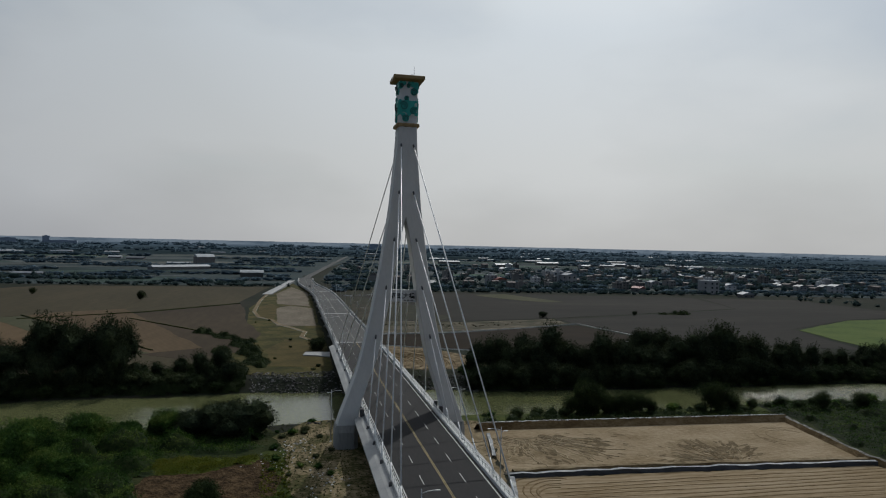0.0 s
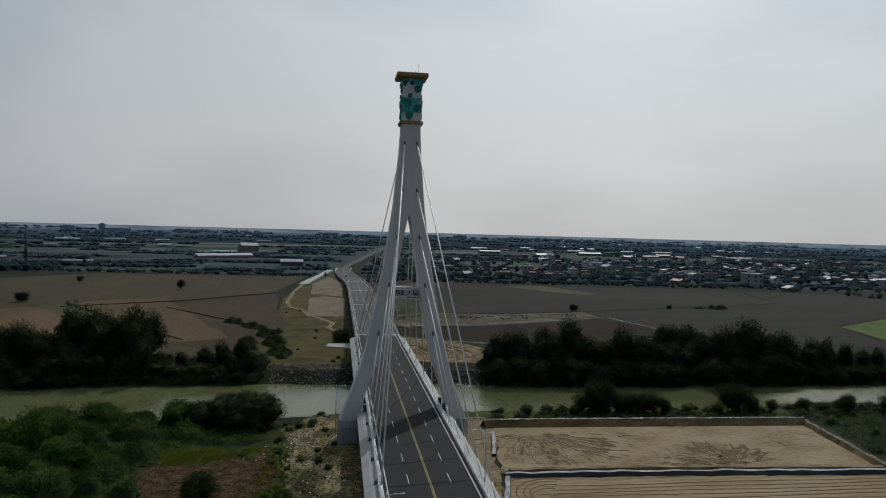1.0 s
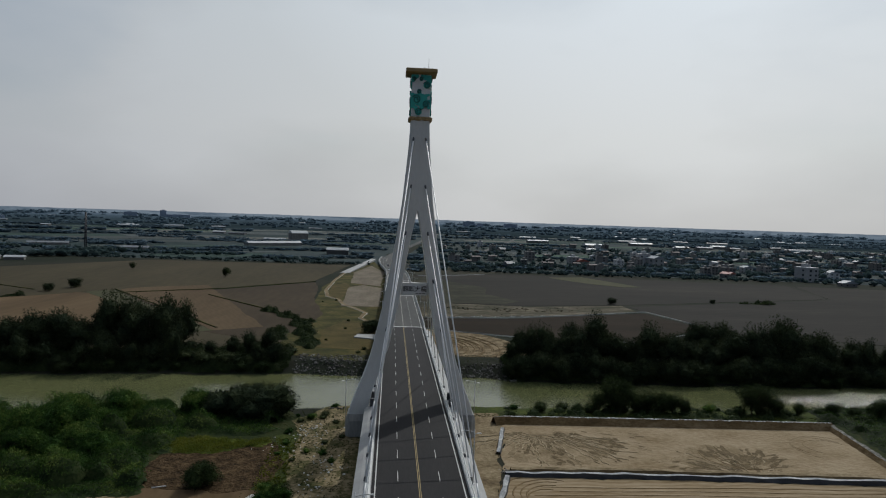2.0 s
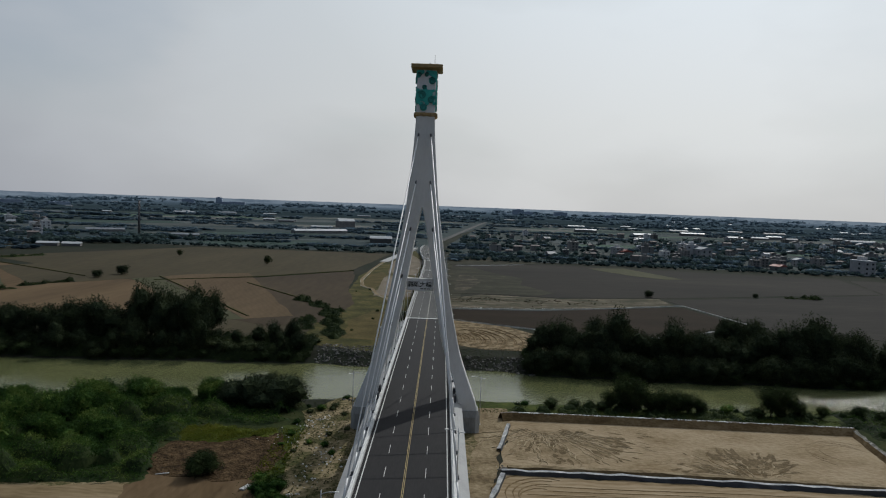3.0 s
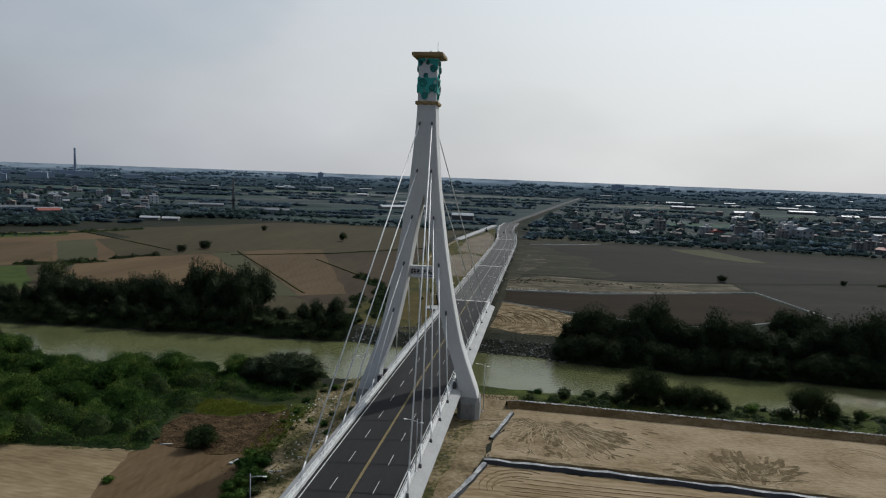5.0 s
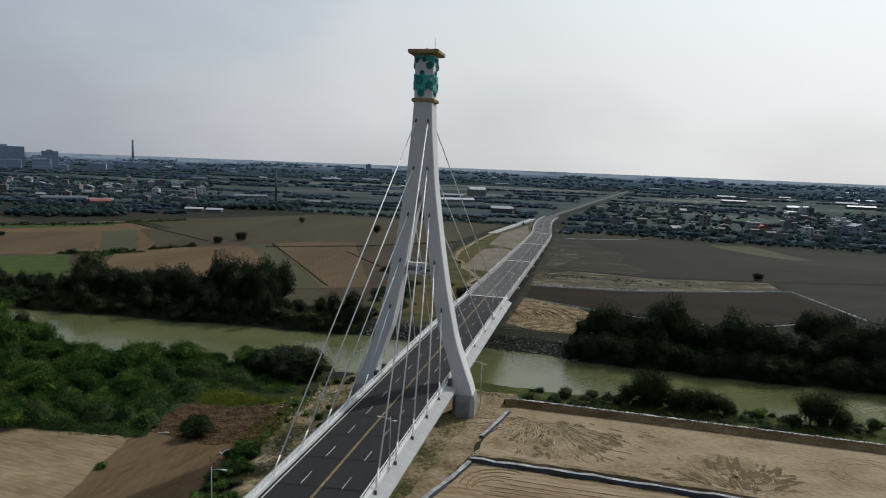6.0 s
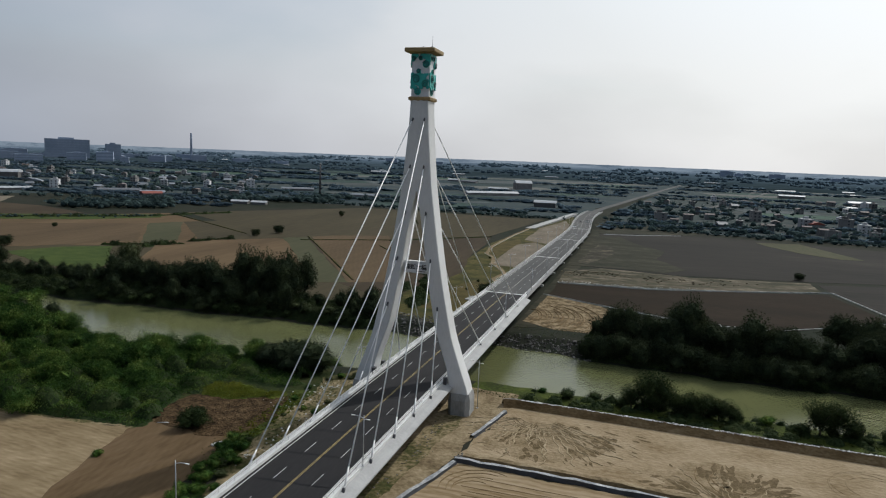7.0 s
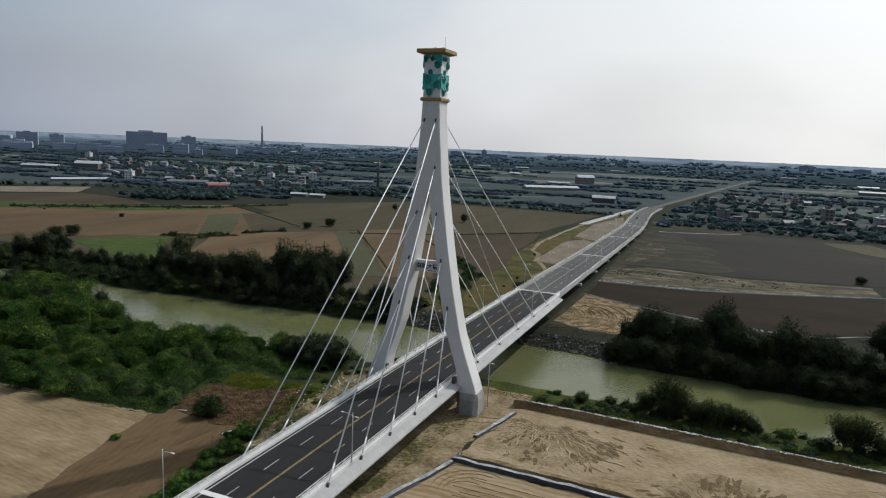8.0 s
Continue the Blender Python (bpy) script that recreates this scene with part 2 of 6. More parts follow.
hazed_glass = material("haze_tinted_window_band", [(0.175, 0.2176, 0.2772), (0.225, 0.2688, 0.3366)], 0.02, 0.5)
# nearer belts, with less of the haze blue mixed into the leaves
hazed_belt_leaf = material("haze_tinted_belt_leaves", [(0.0444, 0.0687, 0.0697), (0.0567, 0.0846, 0.0824), (0.0715, 0.1004, 0.0919)], 0.03, 0.9, per="Island", amount=0.3, spec=0.0, through_light=0.35)
# far plain, plots and village ground: base colours shifted blue for haze
hazed_green = material("haze_tinted_plain", [(0.0301, 0.0427, 0.0469), (0.04, 0.0553, 0.0585), (0.05, 0.0642, 0.0626), (0.065, 0.0713, 0.0664)], 0.012, 0.95, fine=7, stretch=(0.3, 1.5, 1), spread=(0.34, 0.70), spec=0.05)
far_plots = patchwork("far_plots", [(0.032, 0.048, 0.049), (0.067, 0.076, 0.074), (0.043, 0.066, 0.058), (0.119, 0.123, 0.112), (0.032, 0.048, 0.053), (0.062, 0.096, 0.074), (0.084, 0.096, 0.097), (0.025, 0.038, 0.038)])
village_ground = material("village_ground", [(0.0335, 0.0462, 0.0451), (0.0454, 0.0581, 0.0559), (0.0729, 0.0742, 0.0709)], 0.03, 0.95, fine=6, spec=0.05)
sand_rows = material("rowed_sand", [(0.1496, 0.1038, 0.0528), (0.2068, 0.1514, 0.0862), (0.2552, 0.1936, 0.1188), (0.2948, 0.2306, 0.1514)], 0.10, 0.95, bump=0.7, fine=9, spread=(0.30, 0.64), stretch=(0.5, 1.8, 1), depth=0.3, spec=0.1, rows=(1.7, "Y", 0.14))
fan_sand = material("marked_sand", [(0.0546, 0.0361, 0.0141), (0.0924, 0.0642, 0.029), (0.1628, 0.1197, 0.0651), (0.2464, 0.1892, 0.1162)], 0.30, 0.9, bump=0.9, fine=4, spread=(0.38, 0.60), depth=0.3, spec=0.1)
ridge_sand = material("dry_ridge_sand", [(0.2288, 0.176, 0.1056), (0.2992, 0.2376, 0.1496), (0.3696, 0.3036, 0.2024)], 0.5, 0.95, bump=0.5, spec=0.1)
chalk = material("white_edging", [(0.30, 0.30, 0.28), (0.62, 0.62, 0.60)], 0.6, 0.8)
dirt = material("sandy_dirt", [(0.0748, 0.0563, 0.0299), (0.1452, 0.1091, 0.0616), (0.22, 0.1716, 0.1038), (0.2992, 0.242, 0.1584)], 0.17, 0.95, bump=0.8, fine=7, spread=(0.32, 0.66), depth=0.3, spec=0.1)
weeds = material("weedy_dirt", [(0.0334, 0.044, 0.0132), (0.0748, 0.0686, 0.0264), (0.2024, 0.1602, 0.0924), (0.2904, 0.2376, 0.1452)], 0.16, 0.95, bump=0.7, fine=7, depth=0.3, spec=0.1)
tan_field = material("tan_stubble", [(0.1144, 0.0827, 0.0422), (0.1716, 0.1276, 0.0713), (0.2288, 0.1742, 0.103), (0.3168, 0.2508, 0.1628)], 0.16, 0.95, bump=0.8, fine=6, stretch=(0.35, 1.2, 1), turn=8, spread=(0.30, 0.72), depth=0.3, spec=0.1, rows=(1.1, "Y", 0.05))
brown_field = material("brown_soil", [(0.0734, 0.0478, 0.0239), (0.1024, 0.0683, 0.0359), (0.1332, 0.0921, 0.053)], 0.10, 0.95, bump=0.8, fine=10, stretch=(1, 0.25, 1), turn=-20, depth=0.25, spec=0.1, rows=(1.4, "X", 0.03))
lush_grass = material("lush_grass", [(0.0338, 0.0456, 0.0103), (0.0598, 0.0787, 0.0125), (0.1014, 0.1193, 0.0195)], 0.16, 0.95, bump=0.6, fine=8, spread=(0.32, 0.66), depth=0.3, spec=0.1)
bright_grass = material("bright_grass", [(0.061, 0.0787, 0.0105), (0.1007, 0.1194, 0.0147), (0.1678, 0.1656, 0.0273)], 0.2, 0.8, per="Island", amount=0.35, spec=0.05, through_light=0.35)
clod_field = material("ploughed_soil", [(0.0141, 0.0097, 0.0053), (0.0422, 0.0273, 0.0141), (0.0748, 0.0493, 0.0255), (0.11, 0.0748, 0.0405)], 0.5, 0.95, bump=1.0, fine=4, depth=0.6, spec=0.05)
far_brown = material("fallow_brown", [(0.0312, 0.0227, 0.0138), (0.0437, 0.0324, 0.0197), (0.0603, 0.0444, 0.0268)], 0.025, 0.95, bump=0.4, fine=12, stretch=(1, 0.2, 1), turn=20, spread=(0.3, 0.68), spec=0.1)
far_tan = material("fallow_tan", [(0.0655, 0.0437, 0.0233), (0.0973, 0.0656, 0.035), (0.1291, 0.0891, 0.0483)], 0.03, 0.95, bump=0.4, fine=9, stretch=(1, 0.16, 1), turn=40, spread=(0.3, 0.68), spec=0.1, rows=(3.0, "X", 0.06))
far_grey = material("fallow_grey", [(0.0128, 0.0132, 0.0104), (0.0189, 0.0176, 0.0145), (0.0251, 0.0224, 0.0185), (0.0387, 0.0343, 0.0264)], 0.02, 0.95, bump=0.4, fine=14, stretch=(0.22, 1, 1), turn=12, spread=(0.32, 0.7), spec=0.1)
fallow_weeds = material("weedy_fallow", [(0.015, 0.0167, 0.0097), (0.0246, 0.0255, 0.015), (0.044, 0.0405, 0.0264), (0.132, 0.1144, 0.0836)], 0.06, 0.95, bump=0.4, fine=6, stretch=(0.6, 1.2, 1), spread=(0.34, 0.74), spec=0.1)
mud = material("bare_mud", [(0.0135, 0.0095, 0.0058), (0.0193, 0.0134, 0.0079), (0.0262, 0.0185, 0.0114)], 0.06, 0.9, bump=0.4, fine=12, stretch=(0.3, 1, 1), turn=-14, spec=0.05)
pale_strip = material("pale_rubble_strip", [(0.0264, 0.029, 0.0141), (0.051, 0.0466, 0.0282), (0.1012, 0.0862, 0.0598), (0.2068, 0.1786, 0.1302)], 0.09, 0.95, bump=0.6, fine=5, stretch=(0.55, 1.3, 1), spread=(0.36, 0.66), spec=0.1)
grass = material("grass", [(0.0229, 0.0211, 0.0088), (0.0282, 0.0387, 0.0079), (0.0458, 0.0616, 0.0106), (0.0792, 0.0845, 0.0194)], 0.16, 0.95, bump=0.6, fine=8, spread=(0.30, 0.68), depth=0.3, spec=0.1)
rice = material("young_crop", [(0.0405, 0.0686, 0.0097), (0.0598, 0.0924, 0.0141), (0.0748, 0.1012, 0.0194)], 0.04, 0.9, fine=9, spec=0.1)
verge = material("dry_grass_verge", [(0.0176, 0.022, 0.0062), (0.037, 0.0378, 0.0097), (0.0651, 0.0563, 0.015), (0.1012, 0.0792, 0.0264)], 0.09, 0.95, bump=0.5, fine=7, spread=(0.34, 0.66), spec=0.1)
ochre_grass = material("ochre_dry_grass", [(0.040, 0.034, 0.011), (0.066, 0.052, 0.016), (0.095, 0.072, 0.025)], 0.12, 0.95, bump=0.5, fine=7, spread=(0.32, 0.66), spec=0.1)
pale_dirt = material("pale_grey_dirt", [(0.105, 0.086, 0.062), (0.150, 0.126, 0.094), (0.205, 0.176, 0.136)], 0.10, 0.95, bump=0.5, fine=8, stretch=(1, 0.4, 1), spread=(0.32, 0.68), spec=0.1)
weedy_pale = material("pale_weedy_soil", [(0.018, 0.019, 0.012), (0.034, 0.031, 0.021), (0.080, 0.068, 0.048), (0.20, 0.172, 0.128)], 0.10, 0.95, bump=0.4, fine=5, stretch=(0.7, 1.1, 1), spread=(0.36, 0.70), spec=0.1)
plain = material("farmland", [(0.0136, 0.018, 0.0119), (0.0189, 0.0233, 0.0154), (0.0264, 0.0273, 0.0198), (0.0352, 0.0317, 0.0246)], 0.012, 0.95, bump=0.4, fine=12, spread=(0.32, 0.70), spec=0.05)
fallow_olive = material("fallow_olive", [(0.0346, 0.0296, 0.0159), (0.0494, 0.041, 0.0227), (0.0653, 0.0523, 0.0295)], 0.025, 0.95, bump=0.4, fine=12, stretch=(1, 0.2, 1), turn=40, spread=(0.3, 0.68), spec=0.1, rows=(3.0, "X", 0.05))
fallow_green = material("fallow_green", [(0.0408, 0.0425, 0.0218), (0.0564, 0.0575, 0.0299), (0.0768, 0.0713, 0.0414)], 0.03, 0.95, bump=0.4, fine=12, stretch=(1, 0.2, 1), turn=40, spread=(0.3, 0.68), spec=0.1, rows=(3.0, "X", 0.05))
white_paint = material("white_paint", [(0.62, 0.62, 0.62), (0.74, 0.74, 0.735)], 0.6, 0.6)
hedge_floor = material("scrub_ground", [(0.014, 0.021, 0.008), (0.027, 0.036, 0.012), (0.050, 0.050, 0.021)], 0.15, 0.95, bump=0.7, fine=7, depth=0.4, spec=0.05)

water = bpy.data.materials.new("river_water")
water.use_nodes = True
n_, l_ = water.node_tree.nodes, water.node_tree.links
p_ = n_["Principled BSDF"]
p_.inputs["Roughness"].default_value, p_.inputs["IOR"].default_value = 0.09, 1.33
g_ = n_.new("ShaderNodeNewGeometry")
murk, ripple, calm = n_.new("ShaderNodeTexNoise"), n_.new("ShaderNodeTexNoise"), n_.new("ShaderNodeTexNoise")
murk.inputs["Scale"].default_value, ripple.inputs["Scale"].default_value, calm.inputs["Scale"].default_value = 0.03, 1.3, 0.02
ripple.inputs["Detail"].default_value = 3.0
murk_ramp, calm_ramp = n_.new("ShaderNodeValToRGB"), n_.new("ShaderNodeValToRGB")
murk_ramp.color_ramp.elements[0].position, murk_ramp.color_ramp.elements[0].color = 0.35, (0.088, 0.096, 0.041, 1)
murk_ramp.color_ramp.elements[1].position, murk_ramp.color_ramp.elements[1].color = 0.65, (0.114, 0.121, 0.053, 1)
calm_ramp.color_ramp.elements[0].position, calm_ramp.color_ramp.elements[0].color = 0.46, (0.16, 0.16, 0.16, 1)
calm_ramp.color_ramp.elements[1].position, calm_ramp.color_ramp.elements[1].color = 0.60, (0.55, 0.55, 0.55, 1)
windiest = calm_ramp.color_ramp.elements.new(0.78)
windiest.color = (1.0, 1.0, 1.0, 1)
bump_ = n_.new("ShaderNodeBump")
bump_.inputs["Distance"].default_value = 0.4
for tex in (murk, ripple, calm):
    l_.new(g_.outputs["Position"], tex.inputs["Vector"])
l_.new(murk.outputs["Fac"], murk_ramp.inputs["Fac"])
l_.new(murk_ramp.outputs["Color"], p_.inputs["Base Color"])
apart = n_.new("ShaderNodeSeparateXYZ")  # the open eastern reach is windier
reach = n_.new("ShaderNodeMapRange")
reach.interpolation_type = "SMOOTHSTEP"
reach.inputs["From Min"].default_value, reach.inputs["From Max"].default_value = 92.0, 140.0
reach.inputs["To Max"].default_value = 0.34
gloss = n_.new("ShaderNodeMapRange")
gloss.inputs["From Min"].default_value, gloss.inputs["From Max"].default_value = 0.5, 1.0
gloss.inputs["To Min"].default_value, gloss.inputs["To Max"].default_value = 0.08, 0.22
windy = n_.new("ShaderNodeMath")
windy.operation = "ADD"
l_.new(g_.outputs["Position"], apart.inputs["Vector"])
l_.new(apart.outputs["X"], reach.inputs["Value"])
l_.new(reach.outputs["Result"], windy.inputs[0])
l_.new(calm.outputs["Fac"], windy.inputs[1])
l_.new(calm_ramp.outputs["Color"], gloss.inputs["Value"])
l_.new(gloss.outputs["Result"], p_.inputs["Roughness"])
l_.new(windy.outputs["Value"], calm_ramp.inputs["Fac"])
l_.new(calm_ramp.outputs["Color"], bump_.inputs["Strength"])
l_.new(ripple.outputs["Fac"], bump_.inputs["Height"])
l_.new(bump_.outputs["Normal"], p_.inputs["Normal"])


# the farthest plain and its rim: darker belts of land under painted, emissive haze that fades to the sky's blue
haze = bpy.data.materials.new("painted_far_haze")
haze.use_nodes = True
h_n, h_l = haze.node_tree.nodes, haze.node_tree.links
h_n.clear()
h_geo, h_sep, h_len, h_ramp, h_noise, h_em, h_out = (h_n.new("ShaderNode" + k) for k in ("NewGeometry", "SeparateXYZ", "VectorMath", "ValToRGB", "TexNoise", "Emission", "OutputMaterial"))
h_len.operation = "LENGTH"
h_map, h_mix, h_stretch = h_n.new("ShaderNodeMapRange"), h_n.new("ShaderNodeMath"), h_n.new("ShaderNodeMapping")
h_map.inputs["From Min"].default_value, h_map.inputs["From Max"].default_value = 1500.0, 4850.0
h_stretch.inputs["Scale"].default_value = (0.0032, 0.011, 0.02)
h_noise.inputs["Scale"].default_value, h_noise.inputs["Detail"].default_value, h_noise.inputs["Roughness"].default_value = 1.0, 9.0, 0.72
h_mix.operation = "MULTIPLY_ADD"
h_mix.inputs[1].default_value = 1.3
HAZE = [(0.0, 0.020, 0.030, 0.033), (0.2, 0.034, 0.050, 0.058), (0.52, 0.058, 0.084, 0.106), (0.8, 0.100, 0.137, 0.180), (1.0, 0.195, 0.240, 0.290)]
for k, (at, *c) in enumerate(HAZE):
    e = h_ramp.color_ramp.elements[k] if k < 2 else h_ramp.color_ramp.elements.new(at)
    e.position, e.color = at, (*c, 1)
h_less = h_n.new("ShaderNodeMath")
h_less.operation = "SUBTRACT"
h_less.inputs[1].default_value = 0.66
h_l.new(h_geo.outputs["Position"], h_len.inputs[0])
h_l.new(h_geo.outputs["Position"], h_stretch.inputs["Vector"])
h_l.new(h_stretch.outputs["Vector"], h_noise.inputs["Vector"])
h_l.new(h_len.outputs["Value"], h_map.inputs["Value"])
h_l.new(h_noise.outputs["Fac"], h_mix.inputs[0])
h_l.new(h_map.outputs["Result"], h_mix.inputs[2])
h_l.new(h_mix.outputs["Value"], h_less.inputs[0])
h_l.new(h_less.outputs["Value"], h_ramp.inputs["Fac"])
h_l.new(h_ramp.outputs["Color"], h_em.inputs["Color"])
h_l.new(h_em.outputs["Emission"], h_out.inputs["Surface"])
# ---- building helpers ----
def mesh_of(name, verts, faces, mat, smooth=False):
    me = bpy.data.meshes.new(name)
    me.from_pydata([tuple(v) for v in verts], [], [tuple(f) for f in faces])
    me.materials.append(mat)
    if smooth:
        me.shade_smooth()
    return me


def thing(name, label, category, group="", kind="", at=(0, 0, 0)):
    ob = new(name)
    ob.location = at
    return tagged(ob, label, category, group, kind)


def part(name, me, parent, label="", at=(0, 0, 0), turn=(0, 0, 0)):
    """One mesh object under a thing or a part."""
    ob = new(name, me)
    ob.parent = parent
    ob.location, ob.rotation_euler = at, turn
    return tagged(ob, label)


def solid(name, me, label, category, group="", kind="", at=(0, 0, 0)):
    ob = new(name, me)
    ob.location = at
    return tagged(ob, label, category, group, kind)


def block(name, mat, x0, x1, y0, y1, z0, z1, bevel=0.0):
    bm = bmesh.new()
    bmesh.ops.create_cube(bm, size=1)
    for v in bm.verts:
        v.co = ((x0 + x1) / 2 + v.co.x * (x1 - x0), (y0 + y1) / 2 + v.co.y * (y1 - y0), (z0 + z1) / 2 + v.co.z * (z1 - z0))
    if bevel:
        bmesh.ops.bevel(bm, geom=bm.edges[:], offset=bevel, segments=2, affect="EDGES", profile=0.7)
    me = bpy.data.meshes.new(name)
    bm.to_mesh(me)
    bm.free()
    me.materials.append(mat)
    return me


def tube(name, mat, path, radius, sides=8, caps=True):
    """A round bar along a line of points; radius may be one number or one a point."""
    path = [Vector(p) for p in path]
    radii = radius if isinstance(radius, (list, tuple)) else [radius] * len(path)
    verts, faces = [], []
    for k, p in enumerate(path):
        way = (path[min(k + 1, len(path) - 1)] - path[max(k - 1, 0)]).normalized()
        a = way.orthogonal().normalized() if abs(way.z) > 0.95 else way.cross(Vector((0, 0, 1))).normalized()
        b = way.cross(a)
        for s in range(sides):
            w = 2 * math.pi * s / sides
            verts.append(p + radii[k] * (math.cos(w) * a + math.sin(w) * b))
    for k in range(len(path) - 1):
        for s in range(sides):
            i, j = k * sides + s, k * sides + (s + 1) % sides
            faces.append((i, j, j + sides, i + sides))
    if caps:
        faces += [tuple(range(sides))[::-1], tuple(range(len(verts) - sides, len(verts)))]
    return mesh_of(name, verts, faces, mat, True)


def loft(name, mat, rings, caps=True, smooth=False):
    """Skin over rings of equally many points."""
    m = len(rings[0])
    verts = [p for r in rings for p in r]
    faces = []
    for k in range(len(rings) - 1):
        for s in range(m):
            faces.append((k * m + s, k * m + (s + 1) % m, (k + 1) * m + (s + 1) % m, (k + 1) * m + s))
    if caps:
        faces += [tuple(range(m))[::-1], tuple(range(len(verts) - m, len(verts)))]
    return mesh_of(name, verts, faces, mat, smooth)


def plot(name, mat, outline, z, wobble=0.6, step=6.0, seed=0, skirt=0.5):
    """A patch of ground with an uneven outline and a low edge."""
    ring = []
    for k, (x0, y0) in enumerate(outline):
        x1, y1 = outline[(k + 1) % len(outline)]
        n = max(1, int(math.hypot(x1 - x0, y1 - y0) / step))
        for i in range(n):
            x, y = x0 + (x1 - x0) * i / n, y0 + (y1 - y0) * i / n
            shift = [wobble * (1.5 * noise.noise((x / (step * 4), y / (step * 4), seed + h)) + noise.noise((x / step * 0.9, y / step * 0.9, seed + h))) for h in (0.3, 7.7)]
            ring.append((x + shift[0], y + shift[1]))
    m = len(ring)
    verts = [(x, y, z) for x, y in ring] + [(x, y, z - skirt) for x, y in ring]
    faces = [tuple(range(m))] + [(k, k + m, (k + 1) % m + m, (k + 1) % m) for k in range(m)]
    me = mesh_of(name, verts, faces, mat)
    bm = bmesh.new()
    bm.from_mesh(me)
    bmesh.ops.recalc_face_normals(bm, faces=bm.faces)
    bm.to_mesh(me)
    bm.free()
    return me


def bund(name, mats, line, width, height, base=0.0, seed=0, step=2.5, top=0.4, wob=0.15):
    """An earth bank along a line: sides of mats[0], crest of mats[1]."""
    rng = random.Random(seed)
    pts = []
    for (x0, y0), (x1, y1) in zip(line, line[1:]):
        n = max(1, int(math.hypot(x1 - x0, y1 - y0) / step))
        pts += [(x0 + (x1 - x0) * i / n, y0 + (y1 - y0) * i / n) for i in range(n)]
    pts.append(line[-1])
    verts, faces, mat_ids = [], [], []
    for k, (x, y) in enumerate(pts):
        a, b = pts[max(k - 1, 0)], pts[min(k + 1, len(pts) - 1)]
        d = math.hypot(b[0] - a[0], b[1] - a[1]) or 1
        nx, ny = (b[1] - a[1]) / d, -(b[0] - a[0]) / d
        h = height * rng.uniform(1 - wob, 1 + wob * 0.8)
        for off, z in ((-width / 2, base - 0.4), (-width * top / 2, h), (width * top / 2, h * rng.uniform(0.92, 1.05)), (width / 2, base - 0.4)):
            off += rng.uniform(-wob, wob)
            verts.append((x + nx * off, y + ny * off, z))
    for k in range(len(pts) - 1):
        for s in range(3):
            i = k * 4 + s
            faces.append((i, i + 4, i + 5, i + 1))
            mat_ids.append(1 if s == 1 else 0)
    me = mesh_of(name, verts, faces, mats[0])
    me.materials.append(mats[1])
    me.polygons.foreach_set("material_index", mat_ids)
    return me


def leaves(name, mat, centres, radii, counts, size, seed=0, flat=0.75):
    """Leaf clumps as small bent blades on the skins of many lobes."""
    rng = np.random.default_rng(seed)
    pos, out = [], []
    for c, r, n in zip(centres, radii, counts):
        d = rng.normal(size=(n, 3))
        d /= np.linalg.norm(d, axis=1, keepdims=True)
        d[:, 2] = np.where(d[:, 2] < -0.45, -d[:, 2], d[:, 2])
        p = np.array(c) + d * np.array([r, r, r * flat]) * (0.62 + 0.46 * rng.random((n, 1)) ** 0.6)
        pos.append(p)
        out.append(d)
    pos, out = np.concatenate(pos), np.concatenate(out)
    n = len(pos)
    nor = out + 0.85 * rng.normal(size=(n, 3))
    nor /= np.linalg.norm(nor, axis=1, keepdims=True)
    a = np.cross(nor, rng.normal(size=(n, 3)))
    a /= np.linalg.norm(a, axis=1, keepdims=True)
    b = np.cross(nor, a)
    s = size * rng.uniform(0.55, 1.35, (n, 1))
    tip = pos + a * s
    verts = np.stack([pos - a * s, pos + b * s * 0.55 + nor * s * 0.12, tip, pos - b * s * 0.55 + nor * s * 0.12], 1).reshape(-1, 3)
    me = bpy.data.meshes.new(name)
    me.vertices.add(4 * n)
    me.vertices.foreach_set("co", verts.astype(np.float32).ravel())
    me.loops.add(4 * n)
    me.loops.foreach_set("vertex_index", np.arange(4 * n, dtype=np.int32))
    me.polygons.add(n)
    me.polygons.foreach_set("loop_start", np.arange(0, 4 * n, 4, dtype=np.int32))
    me.update(calc_edges=True)
    me.materials.append(mat)
    return me

# ---- ground, river, fields ----
def near_bank(x):
    return float(np.interp(x, [-400, -230, -160, -148, -125, -105, -93, -84, -72, -60, -40, -20], [50, 49, 43, 38, 25, 14, 10.5, 12, 16, 19.5, 25, 28])) + 1.2 * math.sin(x / 9.0 + 1)


def far_bank(x):
    return float(np.interp(x, [-400, -230, -160, -125, -95, -75, -38, 0, 28, 45, 75, 100, 200], [62, 58.5, 58.5, 61.5, 63, 64.5, 66.5, 66, 65, 60.5, 59.5, 59, 58.5])) + 0.7 * math.sin(x / 7.5) + 0.6 * math.sin(x / 3.1)


WATER_Z = -3.0


def ground_z(x, y):
    """Height of the land: flat, but for the river's channel."""
    a, b = near_bank(x), far_bank(x)
    inside = min(y - a, b - y)  # metres inside the water's edge
    if inside < -7.0:
        return 0.0
    return -3.1 * min(1.0, max(0.0, (inside + 7.0) / 7.0)) ** 0.8 - 1.6 * min(1.0, max(0.0, inside / 5.0))


def graded(stops):
    out = []
    for a, b, step in stops:
        n = int(round((b - a) / step))
        out += [a + (b - a) * k / n for k in range(n)]
    return out + [stops[-1][1]]


